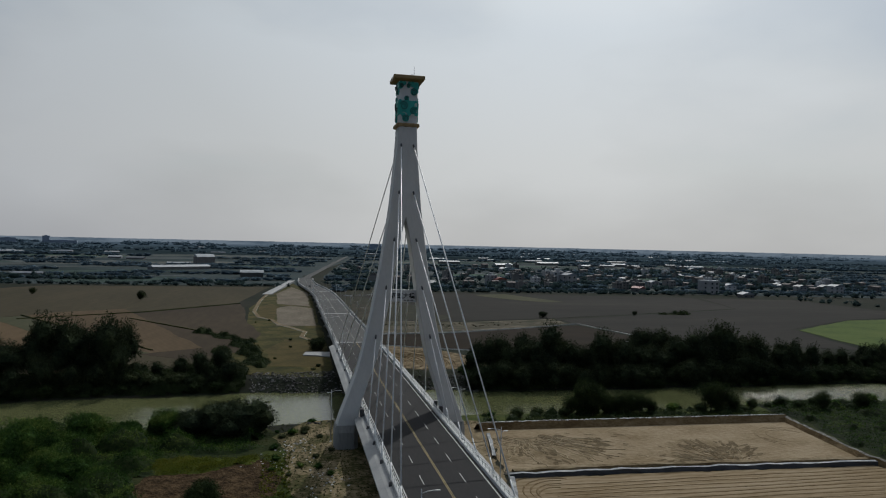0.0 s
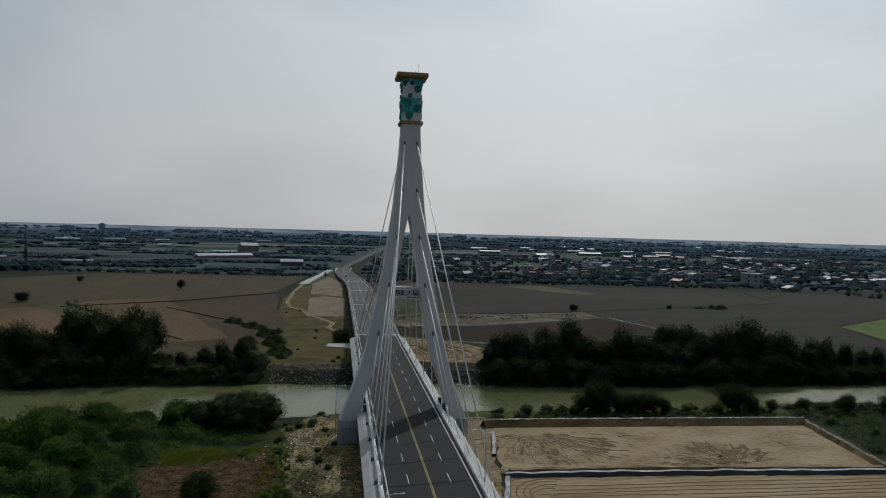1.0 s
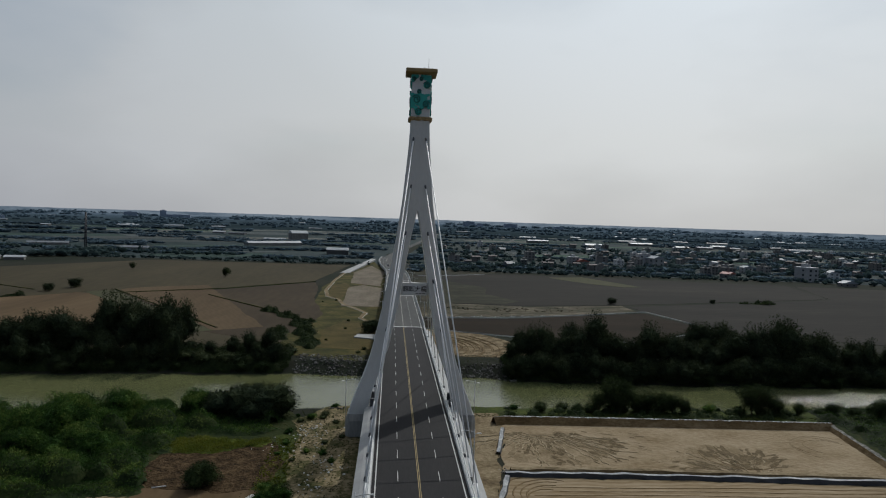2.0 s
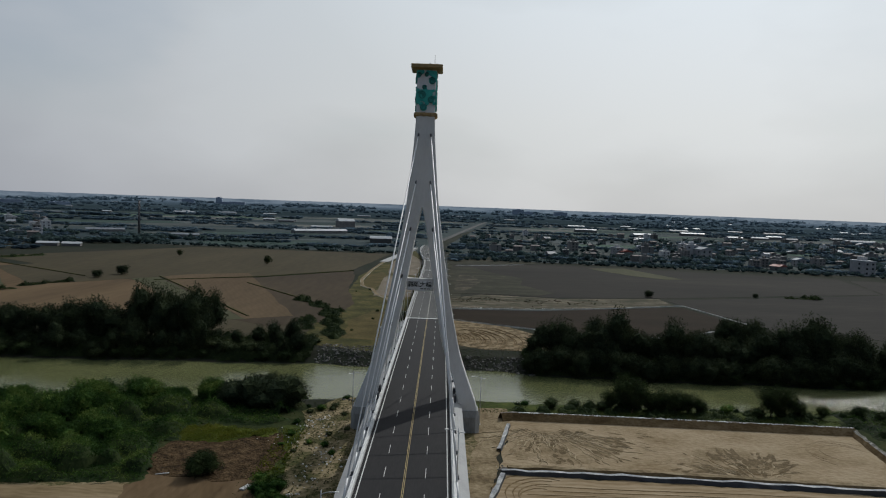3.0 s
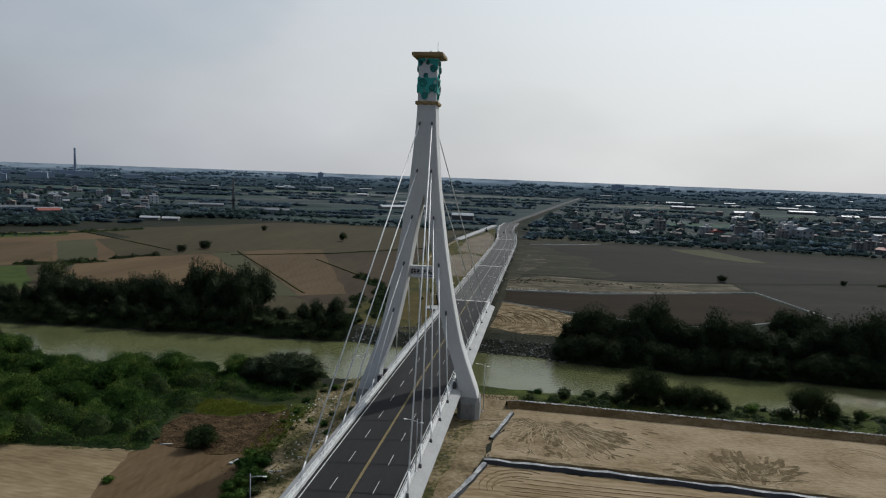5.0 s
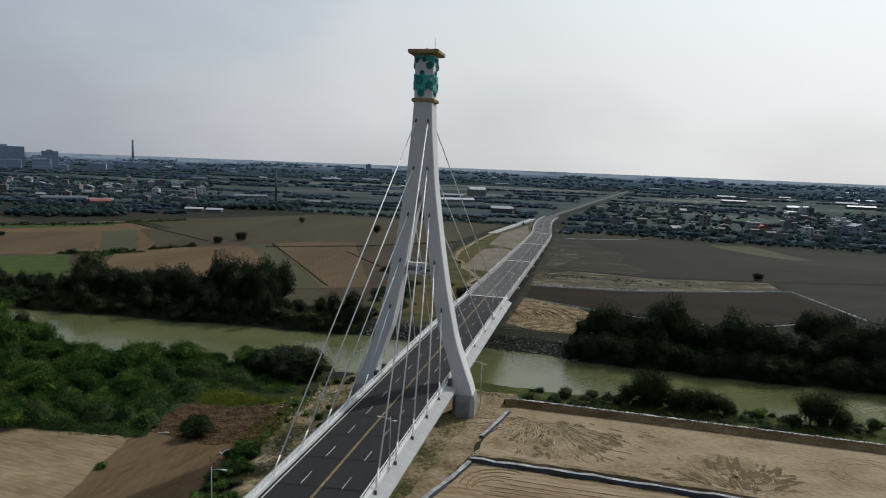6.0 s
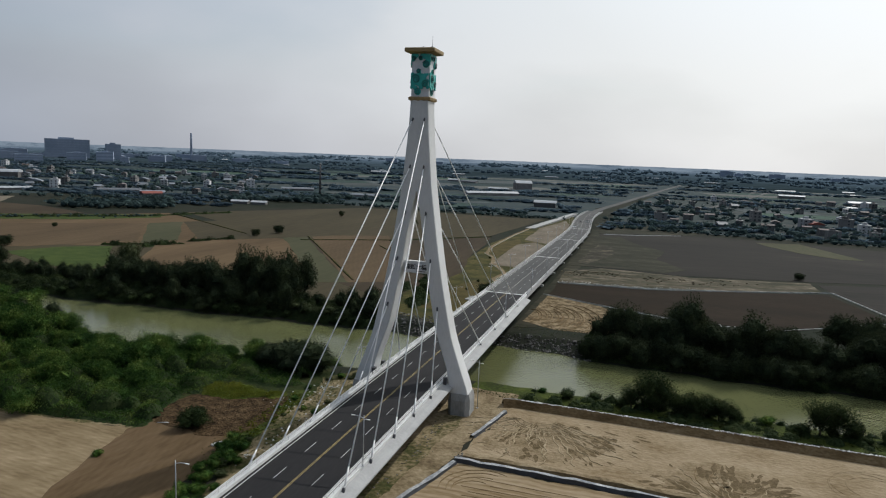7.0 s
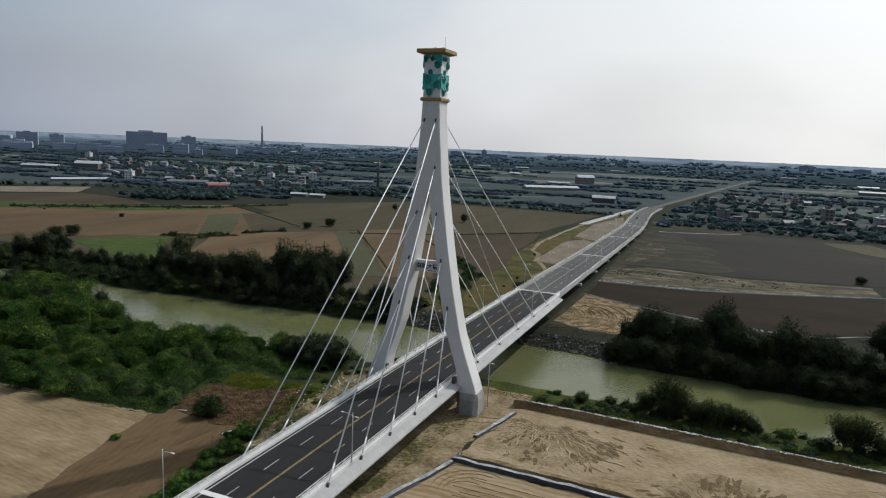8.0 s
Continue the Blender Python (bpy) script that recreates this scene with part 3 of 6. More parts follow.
gx = graded([(-4900, -1000, 325), (-1000, -320, 40), (-320, 320, 4), (320, 1000, 40), (1000, 4900, 325)])
gy = graded([(-4900, -300, 460), (-300, 10, 10), (10, 85, 1.5), (85, 300, 12), (300, 900, 50), (900, 4900, 400)])
verts = [(x, y, ground_z(x, y)) for y in gy for x in gx]
w_ = len(gx)
faces = [(j * w_ + i, j * w_ + i + 1, (j + 1) * w_ + i + 1, (j + 1) * w_ + i) for j in range(len(gy) - 1) for i in range(w_ - 1)]
solid("ground", mesh_of("ground", verts, faces, plain, True), "flat farmland cut by a river channel, brown and green", "ground", kind="structure")

rx = graded([(-4000, -400, 200), (-400, 400, 8), (400, 4000, 200)])
verts = [(x, y, WATER_Z) for x in rx for y in (near_bank(x) - 4, far_bank(x) + 4)]
solid("water", mesh_of("water", verts, [(2 * k, 2 * k + 2, 2 * k + 3, 2 * k + 1) for k in range(len(rx) - 1)], water), "murky green river with small ripples", "river", kind="structure")

FIELDS = [
    ("field", fallow_olive, [(-330, 96), (-262, 96), (-180, 82), (-42, 86), (-42, 140), (-60, 160), (-180, 262), (-300, 264)], 0.03, "dull fallow ground behind the riverside trees"),
    ("grass_strip", ochre_grass, [(-30, 96), (-12, 92), (-10, 128), (-14, 150), (-26, 160), (-33, 130)], 0.09, "ochre dry grass on the verge"),
    ("grass_strip", ochre_grass, [(-42, 250), (-33, 236), (-30, 300), (-36, 330), (-45, 310)], 0.09, "ochre dry grass on the verge"),
    ("verge", verge, [(-46, 84), (-14, 74), (-9, 90), (-9, 440), (-24, 560), (-40, 440), (-50, 300), (-44, 180)], 0.05, "dry yellow-green grass beside the bridge approach"),
    ("dirt_patch", pale_dirt, [(-31, 208), (-10.5, 208), (-10.5, 300), (-24, 318), (-33, 300)], 0.11, "bare tan dirt patch on the verge"),
    ("dirt_patch", pale_dirt, [(-33, 330), (-12, 312), (-11, 430), (-24, 500), (-36, 420)], 0.11, "bare tan dirt patch on the verge"),
    ("field", far_brown, [(-40, 128), (-62, 112), (-98, 138), (-162, 240), (-110, 270), (-58, 330), (-52, 290), (-47, 230), (-38, 180)], 0.06, "bare brown field across the river"),
    ("field", fallow_olive, [(-60, 338), (-44, 500), (-230, 500), (-330, 345), (-204, 262), (-160, 252), (-110, 280)], 0.06, "dull grey-brown fallow field"),
    ("field", far_tan, [(-168, 236), (-206, 250), (-335, 330), (-440, 190), (-330, 96), (-262, 150), (-216, 172), (-178, 110), (-110, 118), (-102, 140)], 0.05, "orange-tan fallow field behind the riverside trees"),
    ("field", far_rust, [(-357, 214), (-297, 259), (-240, 186), (-268, 137), (-330, 98), (-400, 168)], 0.075, "reddish-brown fallow field"),
    ("field", fallow_green, [(-296, 261), (-284, 283), (-222, 200), (-231, 178)], 0.08, "dull olive field strip"),
    ("field", fallow_olive, [(-284, 284), (-206, 394), (-151, 277), (-197, 217), (-216, 210)], 0.085, "grey-brown fallow field strip"),
    ("field", far_rust, [(-168, 265), (-122, 295), (-58, 138), (-76, 127)], 0.08, "reddish-brown fallow field"),
    ("field", fallow_green, [(-177, 246), (-165, 255), (-75.5, 127), (-89, 120)], 0.085, "dull olive field strip"),
    ("field", left_crop, [(-262, 118), (-254, 142), (-234, 160), (-197, 118), (-187, 100), (-215, 98)], 0.12, "small dull green crop field"),
    ("field", left_crop, [(-437, 196), (-390, 224), (-347, 253), (-316, 299), (-332, 318), (-372, 282), (-420, 250), (-480, 222)], 0.12, "green overgrown strip between fields"),
    ("field", pale_dirt, [(-608, 314), (-556, 377), (-509, 322), (-552, 276)], 0.14, "pale dry field far off"),
    ("field", far_brown, [(-540, 262), (-505, 318), (-452, 316), (-383, 290), (-400, 262), (-466, 215)], 0.1, "brown field far off"),
    ("field", hazed_green, [(-640, 340), (-560, 440), (-330, 520), (0, 520), (-12, 700), (60, 1150), (180, 1900), (-2200, 2400), (-2600, 1200), (-1200, 300)], 0.04, "dark green distant farmland with a blue haze tint"),
    ("field", hazed_green, [(16, 470), (330, 450), (700, 380), (1900, 900), (3200, 3000), (360, 3300), (70, 1200), (14, 700)], 0.04, "dark green distant farmland with a blue haze tint"),
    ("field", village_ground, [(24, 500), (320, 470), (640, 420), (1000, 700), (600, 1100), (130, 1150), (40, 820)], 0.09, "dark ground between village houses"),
    ("village_road", asphalt_old, [(118, 690), (124, 690), (210, 1108), (460, 2660), (448, 2660), (202, 1108)], 0.16, "grey straight road through the far village"),
    ("field", fallow_weeds, [(11, 230), (30, 233), (60, 231), (72, 246), (56, 282), (62, 322), (44, 350), (30, 392), (12, 392)], 0.1, "greenish fallow ground beside the approach"),
    ("field", fan_sand, [(9, 92), (22, 84), (46, 84), (52, 96), (34, 130), (10.5, 141)], 0.06, "tan lot with curved wheel ruts by the river"),
    ("field", mud, [(11, 143), (34, 131.5), (66, 118), (100, 118), (141, 156), (132, 205), (52, 176), (11, 172)], 0.08, "smooth dark brown bare field"),
    ("field", pale_strip, [(10, 175), (52, 179), (130, 208), (131, 236), (72, 222), (28, 229), (10, 208)], 0.09, "pale rubble strip with grass between fields"),
    ("field", far_grey, [(12, 232), (70, 226), (131, 240), (300, 300), (330, 400), (110, 440), (14, 425)], 0.06, "dark grey ploughed field"),
    ("field", far_grey, [(133, 232), (145, 150), (230, 110), (252, 182), (330, 226), (420, 250), (420, 380), (335, 395), (300, 296)], 0.07, "brown-grey bare field"),
    ("field", fallow_green, [(129, 420), (162, 432), (187, 353), (172, 350), (152, 369), (136, 398)], 0.13, "dull green strip at the far field's end"),
    ("field", fallow_weeds, [(3, 489), (36, 512), (92, 466), (86, 441), (12, 408)], 0.12, "pale weedy ground below the approach"),
    ("dirt_patch", weedy_pale, [(13, 240), (15, 300), (19, 338), (28, 325), (31, 294), (24, 262), (19, 240)], 0.14, "pale bare patches on fallow ground"),
    ("field", rice, [(254, 179), (329, 224), (420, 235), (380, 130), (234, 103)], 0.12, "bright green young crop field"),
    ("field", tan_field, [(-47.3, -34.5), (-92, -38), (-160, -55), (-170, -170), (-70, -170), (-28, -92), (-38.6, -68.5), (-44.9, -49)], 0.06, "pale tan stubble field with fine rows"),
    ("field", brown_field, [(-47.5, -29.0), (-30.5, -28.5), (-26, -33), (-22, -60), (-17, -110), (-24, -110), (-39.2, -68.5), (-45.6, -49), (-48.2, -35)], 0.07, "smooth brown bare field"),
    ("field", clod_field, [(-46.2, -30.6), (-49.2, -23.7), (-49.4, -14.5), (-42, -12.5), (-36.6, -12), (-28.5, -7), (-25, -18), (-25.5, -27), (-28.5, -31.2), (-33.6, -32.6), (-37, -30.8)], 0.13, "rough reddish-brown ploughed plot"),
    ("dirt_patch", weeds, [(-27, 8), (-20, 20), (-12, 22), (-7, 19), (-4, -30), (-12, -62), (-17, -58), (-21, -40), (-24.5, -17), (-24, -4)], 0.07, "pale sandy ground with weeds beside the pylon"),
    ("grass_strip", grass, [(-29.5, -33), (-28, -15), (-29, -2), (-24, 0), (-22.5, -17), (-20, -42), (-25, -46), (-27, -36)], 0.066, "weedy grass strip below the bridge"),
    ("dirt_patch", hedge_floor, [(-60, 11), (-40, 16), (-30, 18), (-24, 10), (-23, -10), (-26, -32), (-47.5, -33), (-92, -36), (-170, -50), (-210, 36), (-160, 33), (-148, 28), (-125, 15), (-105, 5), (-93, 2), (-84, 3.5), (-72, 7)], 0.05, "scrub-covered ground by the river"),
    ("dirt_patch", weeds, [(-46.5, -31.5), (-92, -35.5), (-160, -53), (-160, -56.5), (-92, -39), (-47.5, -35)], 0.075, "brown brushy edge between scrub and field"),
    ("grass_strip", grass, [(8, 14.5), (18, 9.5), (26, 10.6), (60, 9.5), (103, 8.0), (110, 20), (60, 21), (32, 21), (25, 22), (10, 22)], 0.05, "green grass strip at the water beside the pylon"),
    ("dirt_patch", weeds, [(8.5, 14), (12.0, 12), (12.8, -8), (11.2, -28), (7.5, -52), (5.0, -66), (2.5, -66), (5.0, -36), (7.5, -10)], 0.12, "weedy strip beside the bridge"),
    ("grass_strip", fallow_weeds, [(8.0, 80), (15, 84), (16, 240), (16, 440), (6, 440), (8.0, 300)], 0.045, "rough weedy strip along the approach"),
    ("dirt_road", dirt, [(4, 17), (22, 16), (21.5, 5), (18, -12), (16.5, -25), (11.5, -46), (8, -70), (2, -70), (3, -40)], 0.08, "sandy dirt track under and beside the bridge"),
    ("sand_lot", sand, [(21.5, 8.2), (60, 7.2), (102, 5.6), (96, -26), (17.4, -23)], 0.10, "levelled pale sand lot with wheel marks"),
    ("sand_lot", sand_rows, [(17.3, -24.8), (95, -29), (112, -90), (80, -170), (16, -150), (9, -64), (11.8, -46)], 0.06, "levelled pale sand lot with fine rows"),
    ("scrub", hedge_floor, [(103.5, 16), (98, -27), (116, -88), (200, -90), (260, 16)], 0.08, "dark green scrub beside the sand lots"),
]
for k, (name, mat, outline, z, label) in enumerate(FIELDS):
    solid(name, plot(name, mat, outline, z, 0.6 if abs(outline[0][1]) < 60 else 0.7, 1.2 if abs(outline[0][1]) < 60 else 5.0, k), label, "field" if name == "field" else "ground", kind="structure")

# banks round the sand lots
solid("earth_bank", bund("earth_bank", (sand_face, crest), [(19.8, 7.4), (22.5, 8.4), (40, 7.9), (60, 7.2), (82, 6.4), (102, 5.6)], 3.4, 1.75, seed=1, step=1.1, top=0.16, wob=0.05), "earth bank with a pale crest along the sand lot", "earth bank", kind="structure")
solid("earth_bank", bund("earth_bank", (sand_face, crest), [(102, 5.6), (96.2, -27), (114, -90)], 2.6, 1.2, seed=2, step=1.4), "earth bank with a pale crest at the sand lot's end", "earth bank", kind="structure")
solid("earth_bank", bund("earth_bank", (sand_face, dirt), [(18.6, -22.6), (40, -23.0), (66, -24.6), (95.6, -26.6)], 2.8, 0.95, seed=3), "low sandy bank between the sand lots", "earth bank", kind="structure")
solid("lined_ditch", bund("lined_ditch", (liner, liner_grey), [(17.3, -24.4), (40, -25.0), (66, -26.5), (95.8, -28.6)], 1.5, 0.85, seed=4, top=0.5), "black plastic liner along a low bank", "liner")
solid("lined_ditch", bund("lined_ditch", (liner, liner_grey), [(17.6, -25.4), (14.6, -36), (11.2, -47), (8.5, -64), (8, -90)], 1.5, 0.6, seed=5, top=0.6), "grey and black liner beside the dirt track", "liner")
solid("lined_ditch", bund("lined_ditch", (liner, liner_grey), [(17.8, -13.0), (19.3, -6), (21.3, 3.4)], 1.4, 0.6, seed=6, top=0.6), "grey liner beside the sand lot", "liner")
solid("edging", bund("edging", (chalk, chalk), [(11, 173.2), (52, 177.3), (90, 191), (134.8, 210.5)], 0.45, 0.5, seed=7, step=4), "white edging along a field", "edging")
solid("edging", bund("edging", (chalk, chalk), [(9, 142.3), (34, 130.6), (66, 117)], 0.35, 0.4, seed=8, step=4), "white edging along a bare field", "edging")
dashes = thing("edging", "white kerb slabs in a broken line along a field", "edging", kind="structure")
slab_piece = block("kerb_slab", chalk, -0.3, 0.3, -1.15, 1.15, 0.0, 0.4, 0.04)
for k in range(17):
    f = (k + 0.5) / 17
    part("kerb_slab", slab_piece, dashes, at=(134.8 + 12.4 * f, 210.5 - 61 * f, 0), turn=(0, 0, radians(11.5)))
solid("edging", bund("edging", (chalk, chalk), [(17, 405), (40, 412), (76, 433)], 1.2, 0.4, seed=12, step=4), "white edging along a field", "edging")
solid("edging", bund("edging", (chalk, chalk), [(96, 117), (141, 150)], 0.6, 0.3, seed=9, step=4), "white edging along a bare field", "edging")
solid("footpath", bund("footpath", (chalk, dirt), [(-15, 158), (-19, 168), (-17, 185), (-23, 200), (-30, 214), (-34, 235), (-42, 250), (-46, 282), (-46, 355), (-42.5, 427)], 2.6, 0.2, seed=10, step=5, top=0.8), "pale winding footpath through grass", "path")
solid("concrete_apron", plot("concrete_apron", deck_grey, [(-19, 116), (-9, 112), (-8.6, 122), (-18, 123)], 0.5, 0.1, 5, 3), "pale concrete slab beside the bridge pier", "slab", kind="structure")
for line in ([(-162, 241), (-110, 274), (-58, 332)], [(-108, 243), (-66, 190), (-38, 142)], [(-76, 133), (-120, 195), (-166, 259)], [(-206, 248), (-330, 330)]):
    solid("field_ridge", bund("field_ridge", (hedge_floor, verge), line, 1.6, 0.5, seed=11, step=6), "low grassy ridge between fields", "ridge")


def rubble(seed, line, n, spread, size, mat, base=0.0):
    """Loose flat chunks strewn along a line."""
    rng = random.Random(seed)
    vs, fs = [], []
    for _ in range(n):
        k = rng.randrange(len(line) - 1)
        f = rng.random()
        x = line[k][0] + (line[k + 1][0] - line[k][0]) * f + rng.gauss(0, spread)
        y = line[k][1] + (line[k + 1][1] - line[k][1]) * f + rng.gauss(0, spread)
        z = base
        s, b, w0 = size * rng.uniform(0.35, 1.4), len(vs), rng.uniform(0, 6.28)
        for ring, zz in ((1.0, 0.0), (0.8, 0.45)):
            for q in range(5):
                r = s * ring * rng.uniform(0.6, 1.2)
                vs.append((x + r * math.cos(w0 + q * 1.2566), y + r * math.sin(w0 + q * 1.2566), z + 0.08 + s * zz))
        fs += [(b + q, b + (q + 1) % 5, b + 5 + (q + 1) % 5, b + 5 + q) for q in range(5)] + [tuple(range(b + 5, b + 10))]
    return mesh_of("rubble", vs, fs, mat)


solid("rubble", rubble(1, [(11, 177), (52, 180.5), (80, 190)], 170, 1.5, 0.30, chalk), "pale broken rubble along a field edge", "rubble", kind="stuff")
solid("rubble", rubble(2, [(12, 200), (30, 214), (60, 206), (100, 214)], 200, 5.0, 0.6, pale_strip), "pale broken rubble on rough ground", "rubble", kind="stuff")
solid("rubble", rubble(3, [(34, 129.5), (66, 116.5), (100, 117)], 110, 0.7, 0.32, chalk), "white rubble along a field edge", "rubble", kind="stuff")
solid("rubble", rubble(4, [(-26, -14), (-22, 4), (-16, -20), (-21, -40)], 170, 2.0, 0.22, chalk), "pale litter and stones on sandy ground", "rubble", kind="stuff")

solid("rubble", rubble(5, [(24, 8.3), (40, 7.9), (60, 7.2), (82, 6.4), (102, 5.6)], 900, 0.2, 0.17, chalk, 1.6), "white gravel on the crest of an earth bank", "rubble", kind="stuff")
solid("rubble", rubble(8, [(17.2, -22.0), (19.0, -22.4)], 46, 0.45, 0.26, crest), "small heap of pale rubble at a bank's end", "rubble", kind="stuff")
solid("rubble", rubble(9, [(9, -8), (10, -24), (7, -44)], 90, 0.9, 0.22, crest), "pale stones on weedy ground beside the bridge", "rubble", kind="stuff")
solid("rubble", rubble(6, [(26, 10.2), (60, 9.4), (102, 8.2)], 260, 0.6, 0.3, stone), "grey stones behind an earth bank", "rubble", kind="stuff")


# curved ruts pressed into the sand
def ruts(seed, centre, a0, a1, radii, width, height, mat, twist=0.0):
    rng = random.Random(seed)
    vs, fs = [], []
    for r in radii:
        cx, cy = centre[0] + rng.uniform(-1, 1), centre[1] + rng.uniform(-1, 1)
        s0, s1 = a0 + rng.uniform(-0.15, 0.15), a1 + rng.uniform(-0.2, 0.2)
        n = 26
        for k in range(n + 1):
            w = s0 + (s1 - s0) * k / n
            rr = r + twist * k / n + rng.uniform(-0.06, 0.06)
            wide = width * (0.25 + 0.75 * math.sin(math.pi * k / n)) * rng.uniform(0.7, 1.2)
            for off, z in ((-wide, 0.06), (-wide * 0.4, height), (wide * 0.4, height), (wide, 0.06)):
                vs.append((cx + (rr + off) * math.cos(w), cy + (rr + off) * math.sin(w), z))
        b = len(vs) - 4 * (n + 1)
        for k in range(n):
            for s in range(3):
                i = b + 4 * k + s
                fs.append((i, i + 1, i + 5, i + 4))
    return mesh_of("ruts", vs, fs, mat)


def fan(seed, origin, a0, a1, count, r0, r1, width, mat, height=0.16):
    """Wheel marks that spread from a point."""
    rng = random.Random(seed)
    vs, fs = [], []
    for j in range(count):
        w = a0 + (a1 - a0) * (j + rng.uniform(-0.3, 0.3)) / count
        s, e = r0 * rng.uniform(0.7, 1.4), r1 * rng.uniform(0.55, 1.05)
        bend = rng.uniform(-0.22, 0.22)
        n = 14
        b = len(vs)
        for k in range(n + 1):
            r = s + (e - s) * k / n
            ww = w + bend * (k / n) ** 2 + 0.02 * math.sin(k * 1.7 + j)
            worn = max(0.0, noise.noise((r * 0.45, j * 3.1, 0.5)) + 0.45)
            wide = width * math.sin(math.pi * (k + 0.6) / (n + 1.2)) * rng.uniform(0.5, 1.25) * min(1.0, worn * 1.8) + 0.01
            px_, py_ = origin[0] + r * math.cos(ww), origin[1] + r * math.sin(ww)
            for off, z in ((-wide, 0.05), (-wide * 0.5, height), (wide * 0.5, height), (wide, 0.05)):
                vs.append((px_ - math.sin(ww) * off, py_ + math.cos(ww) * off, z))
        for k in range(n):
            for q in range(3):
                i = b + 4 * k + q
                fs.append((i, i + 1, i + 5, i + 4))
    return mesh_of("ruts", vs, fs, mat)


def zone(name, me, label):
    solid(name, me, label, "wheel ruts", kind="stuff")


rng = random.Random(12)
def blotches(seed, origin, a0, a1, r0, r1, count, reach, wide, keep, z):
    """Dark damp patches between wheel tracks, drawn out along the tracks."""
    g = random.Random(seed)
    vs, fs = [], []
    for k in range(count):
        w, r = g.uniform(a0, a1), r0 + (r1 - r0) * g.random() ** 0.8
        cx, cy = origin[0] + r * math.cos(w), origin[1] + r * math.sin(w)
        if not keep(cx, cy) or noise.noise((cx * 0.16, cy * 0.16, seed)) < -0.12:
            continue
        a, b = reach * g.uniform(0.35, 1.2), wide * g.uniform(0.4, 1.3)
        ca, sa, n = math.cos(w + g.uniform(-0.3, 0.3)), math.sin(w), len(vs)
        for q in range(12):
            f = 2 * math.pi * q / 12
            e = g.uniform(0.65, 1.25)
            vs.append((cx + ca * a * e * math.cos(f) - sa * b * e * math.sin(f), cy + sa * a * e * math.cos(f) + ca * b * e * math.sin(f), z + 0.0002 * k))
        fs.append(tuple(range(n, n + 12)))
    solid("wet_sand", mesh_of("wet_sand", vs, fs, wet_sand), "dark damp patches between wheel tracks in the sand", "wet sand", kind="stuff")


for outline, z in (([(21, -17), (21.8, -5), (26, -0.5), (34, 0.8), (44, -2), (43, -11), (38, -17), (30, -18.8)], 0.118), ([(49, -15), (56, -14), (58, -9), (64, -6.5), (69, -6.2), (71.5, -13), (76.5, -18), (74, -21), (60, -20)], 0.122)):
    solid("tracked_sand", plot("tracked_sand", tracked_sand, outline, z, 1.4, 1.2, 5, 0.02), "wheel-tracked patch of slightly darker sand", "sand", kind="stuff")
blotches(1, (29, 3.5), -2.75, -0.3, 5, 22, 190, 1.3, 0.5, lambda x, y: 20.5 < x < 46 and -19.5 < y < 1.5, 0.13)
blotches(2, (30, 6), -1.2, -0.2, 8, 26, 60, 1.5, 0.3, lambda x, y: x < 53 and y < 3, 0.135)
blotches(3, (66, -26), 0.75, 2.5, 5, 18, 85, 2.3, 0.62, lambda x, y: -20.5 < y < -6.5, 0.14)
blotches(4, (44, -22), 0.0, 0.5, 4, 34, 60, 1.8, 0.35, lambda x, y: y < -12, 0.145)
zone("wheel_ruts", fan(1, (29, 3.5), -2.7, -0.35, 30, 6, 24, 0.26, ridge_sand, 0.2), "pale wheel ridges fanning over the sand")
zone("wheel_ruts", ruts(9, (29, 3.5), -2.7, -0.4, [4.2, 5.4, 6.8, 8.4, 10], 0.2, 0.2, ridge_sand), "curved pale wheel ridges in the sand")
zone("wheel_ruts", fan(4, (66, -26), 0.8, 2.5, 11, 5, 17, 0.22, ridge_sand, 0.2), "pale wheel ridges in the sand")
zone("wheel_ruts", ruts(5, (68, -14), 2.6, 5.6, [4.5, 5.8, 7.4], 0.22, 0.18, sand_face), "curved wheel ruts in the sand")
zone("wheel_ruts", ruts(6, (92, -8), 0.4, 4.0, [5, 6.5, 8.4], 0.18, 0.15, sand), "curved wheel ruts in the sand")
zone("wheel_ruts", ruts(7, (24, -34), 1.2, 3.4, [4, 5, 6.2, 7.4, 9], 0.2, 0.14, sand_face), "curved wheel ruts in the sand")
zone("wheel_ruts", ruts(8, (0, 100), -0.35, 0.75, [14, 15.5, 17, 18.5, 20, 21.5, 23, 24.5, 26, 28, 30, 32, 34, 36], 0.3, 0.26, sand_face), "curved pale ridges in the ploughed lot")
vs, fs = [], []
for j in range(26):
    y0 = -29.5 - 1.75 * j
    x0, x1 = 20 + 0.1 * j + rng.uniform(0, 6), 101 + 0.5 * j
    b = len(vs)
    for q in range(40):
        x = x0 + (x1 - x0) * q / 39
        y = y0 - 0.02 * (x - 20) + 0.25 * math.sin(x * 0.13 + j) + rng.uniform(-0.06, 0.06)
        wide = 0.22 * rng.uniform(0.6, 1.3)
        for off, z in ((-wide, 0.03), (0.0, 0.14), (wide, 0.03)):
            vs.append((x, y + off, z))
    for q in range(39):
        for e in range(2):
            i = b + 3 * q + e
            fs.append((i, i + 3, i + 4, i + 1))
zone("wheel_ruts", mesh_of("ruts", vs, fs, sand_face), "straight fine rows across the sand lot")

